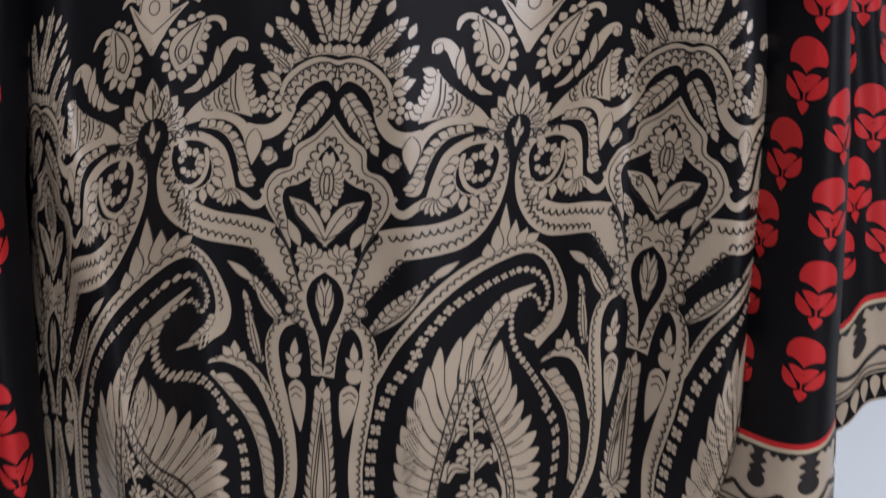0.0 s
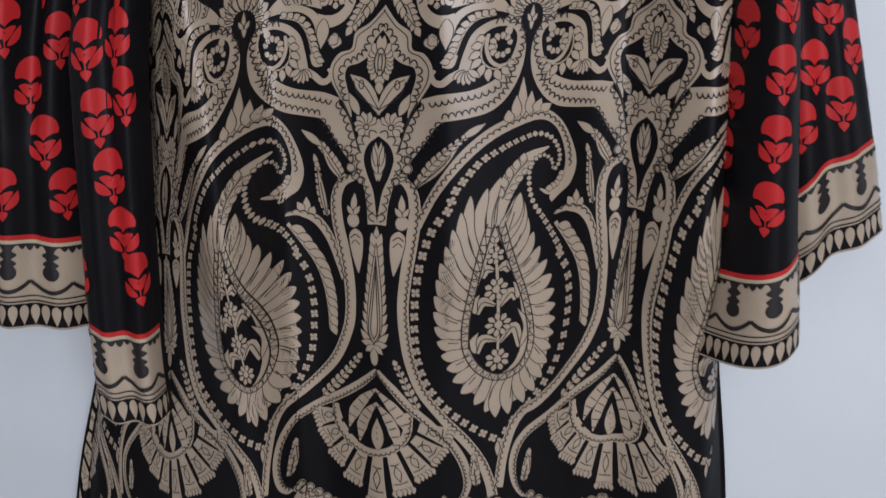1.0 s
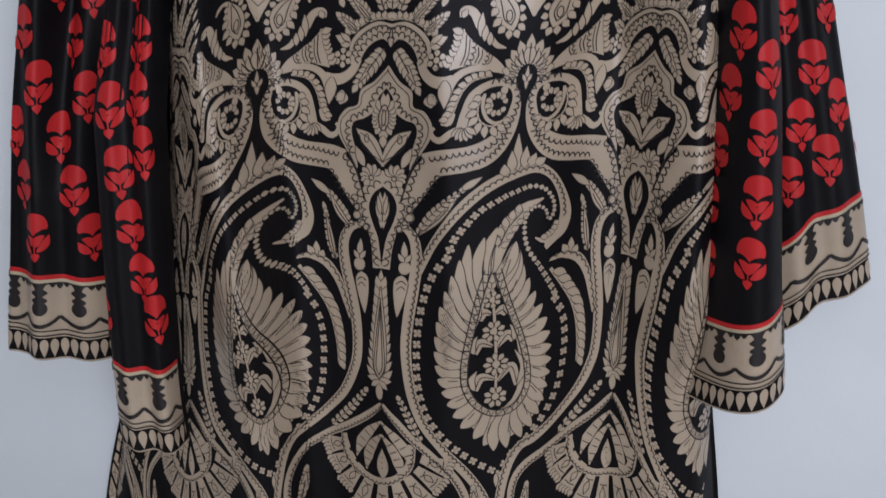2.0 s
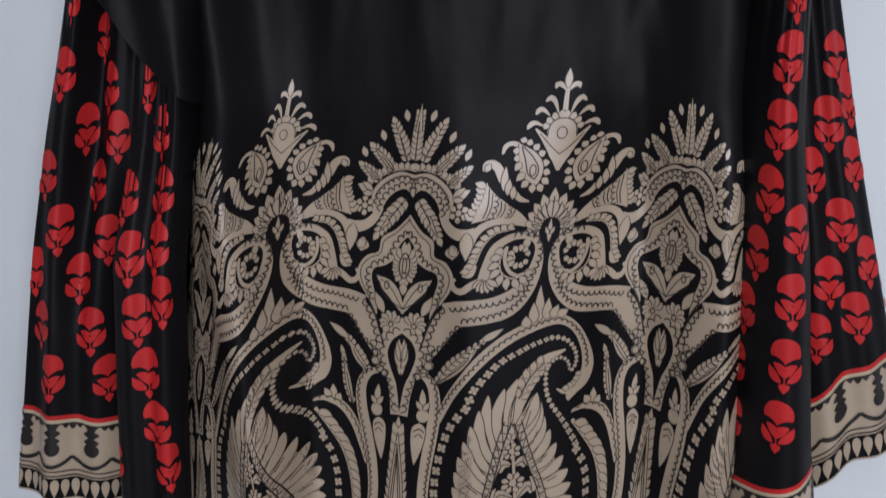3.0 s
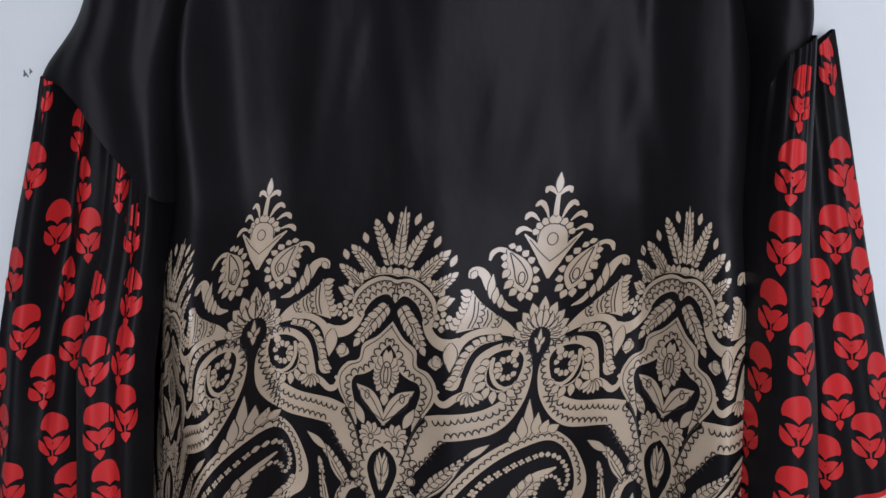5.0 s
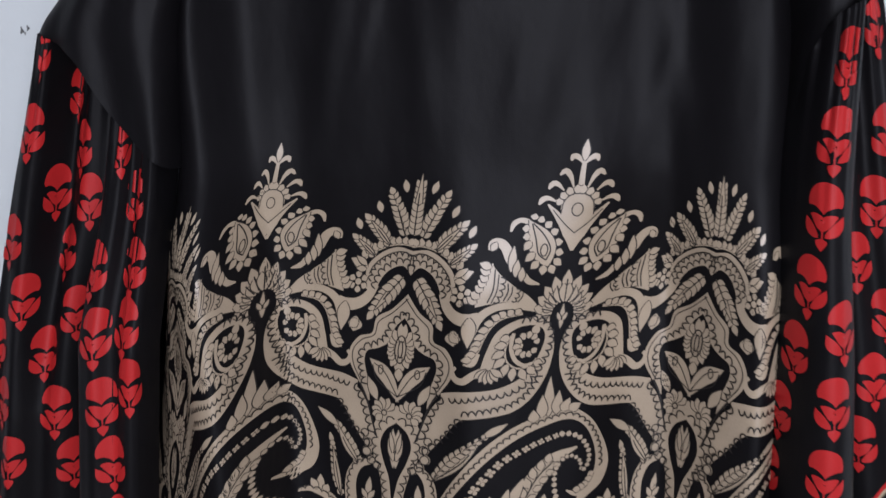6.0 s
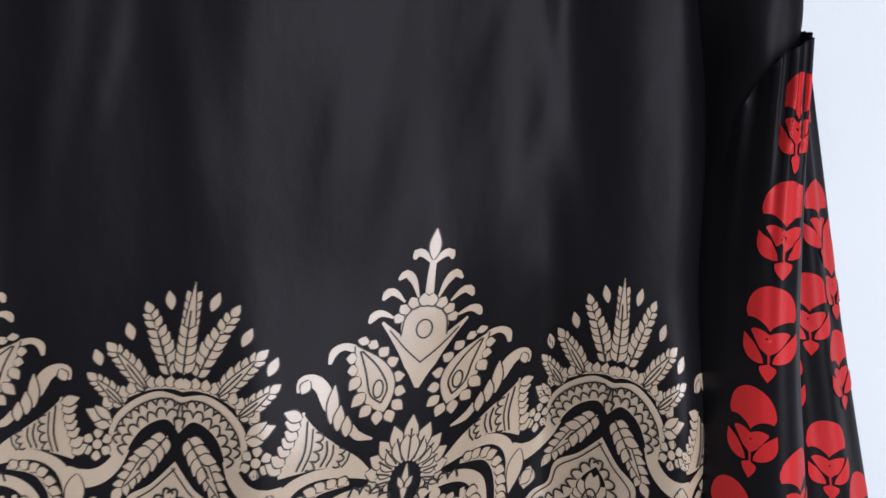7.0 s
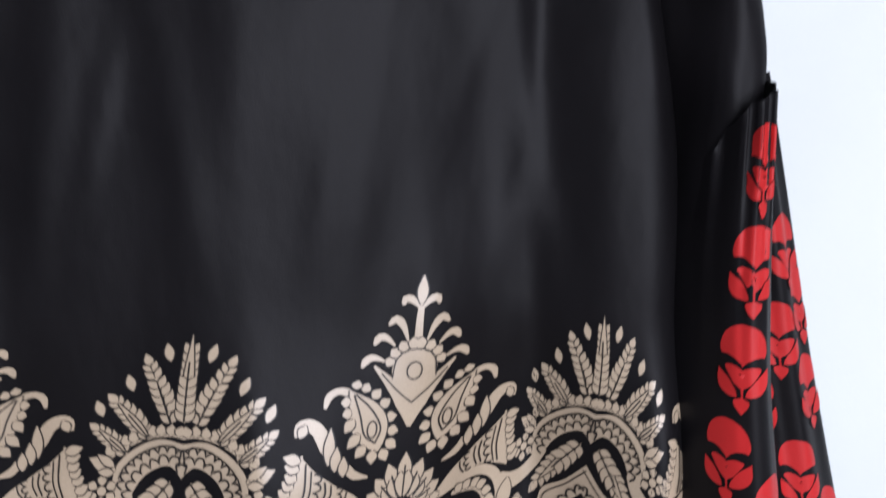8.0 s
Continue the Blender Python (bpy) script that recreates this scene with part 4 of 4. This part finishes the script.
def lay(name, m, sheet, place, mats, parent, label=""):
    """Lays a motif onto a sheet; place turns its millimetres into x and z. What falls off the sheet is left out."""
    v = np.asarray(m.verts)
    x, z = place(v[:, 0] / 1000, v[:, 1] / 1000)
    a, b = sheet.left(z), sheet.right(z)
    s = (x - a) / (b - a)
    inside = (s > 0) & (s < 1) & (z > sheet.low(np.clip(s, 0, 1))) & (z < sheet.high(np.clip(s, 0, 1)))
    if inside.sum() < 8:
        return None
    keep = [i for i, f in enumerate(m.faces) if sum(inside[j] for j in f) > 1]
    p = sheet.at(x, z, np.asarray(m.lift) / 1000)
    used = sorted({j for i in keep for j in m.faces[i]})
    where = {j: i for i, j in enumerate(used)}
    return mesh_object(name, p[used], [tuple(where[j] for j in m.faces[i]) for i in keep], mats, parent, label, [m.tone[i] for i in keep])


# ---- sleeve sheets ----
def across(*pairs):
    s0, v0 = [p[0] for p in pairs], [p[1] for p in pairs]
    fine = np.linspace(0, 1, 120)
    soft = np.convolve(np.pad(np.interp(fine, s0, v0), 5, mode="edge"), np.ones(11) / 11, "valid")
    return lambda s: np.interp(s, fine, soft)


def gathers(s, z, top, size):
    return size * np.exp(-np.clip(top - z, 0, 1) / 0.06) * (np.sin(s * 37) + 0.6 * np.sin(s * 61 + 1))


seam_lo = across((0, 1.497), (0.3, 1.489), (0.55, 1.472), (0.8, 1.430), (1, 1.405))
outer_l = Sheet(curve((0.88, -0.632), (0.962, -0.616), (1.06, -0.596), (1.23, -0.563), (1.343, -0.535), (1.419, -0.511), (1.52, -0.482)),
                curve((0.88, -0.425), (0.97, -0.424), (1.09, -0.416), (1.245, -0.406), (1.328, -0.395), (1.52, -0.385)),
                across((0, 0.958), (0.35, 0.953), (0.7, 0.941), (1, 0.934)), seam_lo,
                lambda s, x, z: np.interp(s, np.linspace(0, 1, 11), [0.010, -0.022, -0.036, -0.040, -0.038, -0.034, -0.022, -0.012, -0.010, -0.010, -0.010])
                + edge_round(s, 0.12, 0.01, 0.025) + 0.036 * ridge(s, 0.43, 0.13) * np.clip((z - 1.14) / 0.2, 0, 1) + 0.006 * np.sin(24 * s + 3 * z) * np.clip((1.45 - z) * 4, 0.3, 1) + gathers(s, z, 1.48, 0.004))
front_l = Sheet(curve((0.84, -0.459), (0.97, -0.457), (1.09, -0.450), (1.245, -0.438), (1.328, -0.424), (1.46, -0.414)),
                curve((0.84, -0.388), (0.93, -0.390), (1.07, -0.383), (1.247, -0.370), (1.355, -0.362), (1.46, -0.364)),
                across((0, 0.876), (0.4, 0.868), (1, 0.866)), across((0, 1.445), (0.35, 1.420), (0.7, 1.400), (1, 1.384)),
                lambda s, x, z: -0.088 * np.clip(0.42 + (1.42 - z) * 3.0, 0.42, 1) + 0.004 * np.sin(13 * s) + edge_round(s, 0.16, 0.09, 0.035)
                - gathers(s, z, 1.41, 0.004) + 0.010 * ridge(s, 0.50, 0.13) * np.clip((z - 1.16) / 0.16, 0, 1))
cap_l = Sheet(curve((1.36, -0.505), (1.497, -0.487), (1.54, -0.450), (1.60, -0.425), (1.70, -0.38)),
              curve((1.36, -0.352), (1.50, -0.348), (1.70, -0.30)),
              across((0, 1.494), (0.25, 1.486), (0.42, 1.470), (0.62, 1.426), (0.8, 1.400), (1, 1.376)), across((0, 1.66), (1, 1.70)),
              lambda s, x, z: -0.030 - 0.012 * np.sin(np.pi * s) - 0.022 * s * s + edge_round(s, 0.2, 0.10, 0.045) + 0.004 * np.sin(16 * s + 20 * z))

outer_r = Sheet(curve((0.93, 0.210), (1.05, 0.202), (1.24, 0.192), (1.344, 0.185), (1.54, 0.178)),
                curve((0.93, 0.370), (1.02, 0.354), (1.127, 0.331), (1.252, 0.300), (1.335, 0.280), (1.436, 0.259), (1.54, 0.236)),
                across((0, 0.955), (0.33, 0.968), (0.55, 1.000), (1, 1.022)), across((0, 1.500), (0.5, 1.510), (1, 1.532)),
                lambda s, x, z: 0.034 - 0.016 * np.sin(np.pi * s) + 0.004 * np.sin(20 * s + 2 * z) + edge_round(s, 0.02, 0.12, 0.022) + gathers(s, z, 1.51, 0.002))
front_r = Sheet(curve((0.88, 0.153), (0.923, 0.159), (1.02, 0.162), (1.134, 0.163), (1.244, 0.158), (1.412, 0.154), (1.53, 0.165)),
                curve((0.88, 0.260), (0.949, 0.253), (1.056, 0.241), (1.238, 0.226), (1.344, 0.213), (1.53, 0.208)),
                across((0, 0.900), (0.3, 0.906), (0.75, 0.918), (1, 0.930)), across((0, 1.450), (0.25, 1.490), (0.42, 1.510), (1, 1.525)),
                lambda s, x, z: 0.018 - 0.082 * np.sin(np.pi * np.clip(0.06 + 0.74 * s, 0, 1)) + edge_round(s, 0.02, 0.10, 0.025)
                - gathers(s, z, 1.49, 0.003) + 0.003 * np.sin(9 * z))
cap_r = Sheet(curve((1.36, 0.150), (1.50, 0.150), (1.70, 0.112)),
              curve((1.36, 0.192), (1.48, 0.201), (1.535, 0.211), (1.575, 0.206), (1.70, 0.16)),
              across((0, 1.390), (0.25, 1.425), (0.45, 1.492), (0.7, 1.502), (1, 1.526)), across((0, 1.70), (1, 1.66)),
              lambda s, x, z: 0.034 - 0.078 * np.sin(np.pi * np.clip(0.72 * s, 0, 1)) + edge_round(s, 0.12, 0.2, 0.05)
              + (0.004 * np.sin(14 * s - 26 * z) + 0.0035 * np.sin(8 * s + 75 * z) * ridge(s, 0.35, 0.3)) * np.clip(1.2 - s, 0, 1))


def border(sheet, name, parent, turn=0.0):
    """The gold hem border of a sleeve panel: teeth, two lines, a wave, cups, a cream and a red line."""
    zm = float(np.mean(sheet.low(np.linspace(0, 1, 9)))) + 0.05
    grid = np.linspace(0, 1, 200)
    line = sheet.raw(grid, np.full(200, zm))
    run = np.concatenate([[0], np.cumsum(np.hypot(np.diff(line[:, 0]), np.diff(line[:, 1])))])
    width = float(run[-1]) * 1000
    gold, red = Motif(), Motif()
    row = lambda d: [(0, d), (width / 3, d), (2 * width / 3, d), (width, d)]
    full = smooth_path([(0, 0), (width, 0)], 2.4)
    level = lambda d: full + np.array([0, d])
    gold.strip(level(58.5), 32, 32, 0)
    gold.strip(level(1.0), 1.0, 0.6, 0)
    n = max(2, int(width / 10.6))
    for i in range(n):
        u = (i + 0.5) * width / n + turn
        gold.leaf((u, 25.2), (u, 3.2), 8.8, full=0.32, power=0.5, outline=0)
    gold.strip(level(29.2), 0.7, 0.7, 1)
    gold.strip(level(34.6), 0.6, 0.6, 1)
    cell = 44.0
    start = -cell * 0.5 + turn
    k = 0
    while start + k * cell < width + cell:
        u = start + k * cell
        wave = [(u + cell * (-0.5 + j / 12), 41 + 11 * abs(1 - 2 * abs(0.5 - abs(j / 12 - 0.0)) ) ** 1.0) for j in range(13)]
        wave = [(u + cell * (-0.5 + j / 12), 40 + 11 * (abs(j / 6 - 1)) ** 1.8) for j in range(13)]
        gold.stroke(wave, [3.6, 4.4, 3.6], 1)
        gold.disc((u, 61), 8.2, 8.2, 1)
        for y, w in ((68, 18), (77, 19)):
            gold.stroke([(u, y - 2.5), (u, y + 1), (u, y + 7)], [4, w, 6], 1)
        gold.stroke([(u, 82), (u, 86), (u, 90.5)], [6, 10, 17], 1)
        gold.leaf((u + cell / 2, 83), (u + cell / 2, 91), 8, tone=1, full=0.8)
        gold.leaf((u + cell * 0.32, 85), (u + cell * 0.32, 91), 7, tone=1, full=0.8)
        gold.leaf((u - cell * 0.32, 85), (u - cell * 0.32, 91), 7, tone=1, full=0.8)
        k += 1
    gold.strip(level(89.9), 0.7, 0.7, 1)
    cream = Motif().strip(level(92.5), 1.9, 1.9, 0)
    red.strip(level(97.0), 2.6, 2.6, 0)

    def place(p, q):
        s = np.interp(p, run, grid) + np.clip(p - run[-1], 0, 1) * 9 + np.clip(p, -1, 0) * 9
        z = sheet.low(np.clip(s, 0, 1)) + np.clip(q, 0.0004, 1)
        a, b = sheet.left(z), sheet.right(z)
        return a + (b - a) * s, z
    hem = lay("hem_border", gold, sheet, place, [GOLD, LINE], parent, "gold and black printed hem border")
    lay("red_line", red, sheet, place, [RED], parent, "red printed line")
    lay("cream_line", cream, sheet, place, [CREAM], parent, "cream printed line")
    return hem


# ---- the tunic ----
tunic = tagged(new("tunic"), "black satin tunic with gold paisley print and red-flowered bell sleeves", "tunic")
front = body.mesh("body_panel", [BLACK], tunic, "black satin body with gold border print", back=0.06)
for k in range(-2, 2):
    put = lambda p, q, k=k: on_body(p - 0.14 + 0.28 * k, q)
    for name, make in (("crown_print", crown), ("ogee_print", ogee), ("scroll_print", scroll), ("scroll_print", scroll_mirrored), ("finial_print", finial), ("lotus_print", lotus),
                       ("bough_print", bough), ("blossom_chain_print", chain_left), ("blossom_chain_print", chain_right), ("bead_row_print", beads_inner), ("bead_row_print", beads_outer), ("paisley_print", drop), ("stem_print", stems), ("spindle_print", spindle), ("fan_print", fan), ("frond_print", frond), ("curled_leaf_print", curled_leaf),
                       ("frond_print", side_frond), ("frond_print", low_frond), ("hem_arch_print", hem_arch)):
        lay(name, make(), body, put, [GOLD, LINE], front)

blossom = flower()


def wrapped(sheet, x, z, wide, lean):
    """Lays a motif round the folds of a sheet, by the length of cloth from its centre."""
    s = np.linspace(-0.15, 1.15, 260)
    p = sheet.raw(s, np.full(len(s), z))
    run = np.concatenate([[0], np.cumsum(np.hypot(np.diff(p[:, 0]), np.diff(p[:, 1])))])
    a, b = float(sheet.left(z)), float(sheet.right(z))
    here = np.interp((x - a) / (b - a), s, run)

    def place(u, v):
        zz = z + u * lean + v
        ss = np.interp(here + u * wide - v * lean, run, s)
        aa, bb = sheet.left(zz), sheet.right(zz)
        return aa + (bb - aa) * ss, zz
    return place


def sleeve(name, label, panels, cap, flowers, tilt):
    whole = cap.mesh(name, [BLACK], tunic, label, back=0.062)
    for (sheet, part_name, turn), places in zip(panels, flowers):
        panel = sheet.mesh(part_name, [BLACK], whole, "black satin with red flower print", step=0.0035, back=0.055 if sheet in (outer_l, outer_r) else None)
        border(sheet, part_name, whole, turn)
        for x, z, size in places:
            c, s = math.cos(radians(tilt)), math.sin(radians(tilt))
            lay("flower_print", blossom, sheet, wrapped(sheet, x, z, c * size, s), [RED, BLACK], whole)


def column(x, z, dx, dz, n, size=1.0):
    return [(x + dx * i, z + dz * i, size) for i in range(n)]


sleeve("sleeve", "black satin sleeve gathered into a red-flowered bell with gold hem",
       [(outer_l, "outer_panel", 6.0), (front_l, "front_panel", 20.0)], cap_l,
       [column(-0.529, 1.361, 0.0095, -0.0545, 6) + column(-0.552, 1.260, 0.0055, -0.0550, 4) + column(-0.489, 1.407, 0.0075, -0.0560, 4, 0.9) + column(-0.503, 1.455, 0, 0, 1, 0.7)
        + column(-0.455, 1.440, 0.004, -0.048, 3, 0.75) + column(-0.468, 1.478, 0, 0, 1, 0.6),
        [(-0.424, 1.350, 0.8), (-0.420, 1.292, 1), (-0.415, 1.237, 1), (-0.412, 1.176, 1), (-0.407, 1.121, 1), (-0.402, 1.066, 1), (-0.392, 1.022, 1)] + [(-0.384, 1.352, 1.0), (-0.398, 1.398, 0.7), (-0.384, 1.297, 0.95), (-0.388, 1.247, 0.9), (-0.384, 1.196, 0.8), (-0.452, 1.020, 1.0)]], 3)
sleeve("sleeve", "black satin sleeve gathered into a red-flowered bell with gold hem",
       [(outer_r, "outer_panel", -2.0), (front_r, "front_panel", 4.0)], cap_r,
       [column(0.248, 1.411, -0.004, -0.060, 2) + column(0.231, 1.303, 0, 0, 1) + column(0.272, 1.311, -0.0078, -0.058, 4) + column(0.294, 1.213, -0.007, -0.054, 2)
        + column(0.231, 1.500, 0.006, -0.045, 1, 0.85) + column(0.264, 1.372, 0.008, -0.055, 1) + column(0.322, 1.175, 0, 0, 1),
        column(0.191, 1.473, -0.0042, -0.0585, 6) + column(0.206, 1.263, -0.0025, -0.0625, 4) + column(0.167, 1.12, 0, -0.06, 2)], -3)

# small scuff marks on the wall
for x, z, w in ((-0.549, 1.496, 0.0045), (-0.5425, 1.4985, 0.0035), (-0.546, 1.4935, 0.002)):
    g = np.linspace(0, 2 * math.pi, 13)[:-1]
    r = w * (0.7 + 0.3 * np.sin(3 * g + x * 900))
    rim = [(x + a * math.cos(b) * 0.6, WALL_Y - 0.0006, z + a * math.sin(b)) for a, b in zip(r, g)]
    tagged(mesh_object("wall_scuff", rim + [(x, WALL_Y - 0.0012, z)], [(i, (i + 1) % 12, 12) for i in range(12)], [SPECK]),
           "small dark scuff mark on the painted wall", "scuff mark", "scuff marks on the wall")


# ---- the hanger inside the shoulders, and its nail ----
def sweep(path, rx, ry, sides_n=10):
    """A rounded bar along a path in the plane of the wall."""
    path = [Vector(p) for p in path]
    vs, fs = [], []
    for i, p in enumerate(path):
        d = (path[min(i + 1, len(path) - 1)] - path[max(i - 1, 0)]).normalized()
        out = Vector((0, 1, 0)) if abs(d.y) < 0.9 else Vector((1, 0, 0))
        up = d.cross(out).normalized()
        out = up.cross(d).normalized()
        for k in range(sides_n):
            g = 2 * math.pi * k / sides_n
            vs.append(p + out * rx * math.cos(g) + up * ry * math.sin(g))
    for i in range(len(path) - 1):
        for k in range(sides_n):
            a, b = i * sides_n + k, i * sides_n + (k + 1) % sides_n
            fs.append((a, b, b + sides_n, a + sides_n))
    fs += [tuple(reversed(range(sides_n))), tuple(range(len(vs) - sides_n, len(vs)))]
    return vs, fs


hanger = tagged(new("clothes_hanger"), "plain wooden clothes hanger inside the tunic's shoulders", "hanger")
v, f = sweep([(-0.095 + 0.21 * k / 8, 0.0585, 1.745 - 0.075 * abs(k / 8) ** 1.6) for k in range(-8, 9)], 0.0012, 0.011)
mesh_object("arms", v, f, [WOOD], hanger)
v, f = sweep([(-0.095, 0.0585, 1.74), (-0.095, 0.0585, 1.80)] + [(-0.095 + 0.022 * math.sin(g) , 0.0585, 1.822 - 0.022 * math.cos(g)) for g in np.linspace(0, 4.2, 16)], 0.0017, 0.0017)
mesh_object("hook", v, f, [STEEL], hanger, "bent steel wire hook")
v, f = sweep([(-0.095, 0.085, 1.8405), (-0.095, 0.050, 1.8405), (-0.095, 0.046, 1.8405)], 0.0022, 0.0022)
tagged(mesh_object("nail", v, f, [STEEL]), "steel nail in the wall that carries the hanger", "nail")
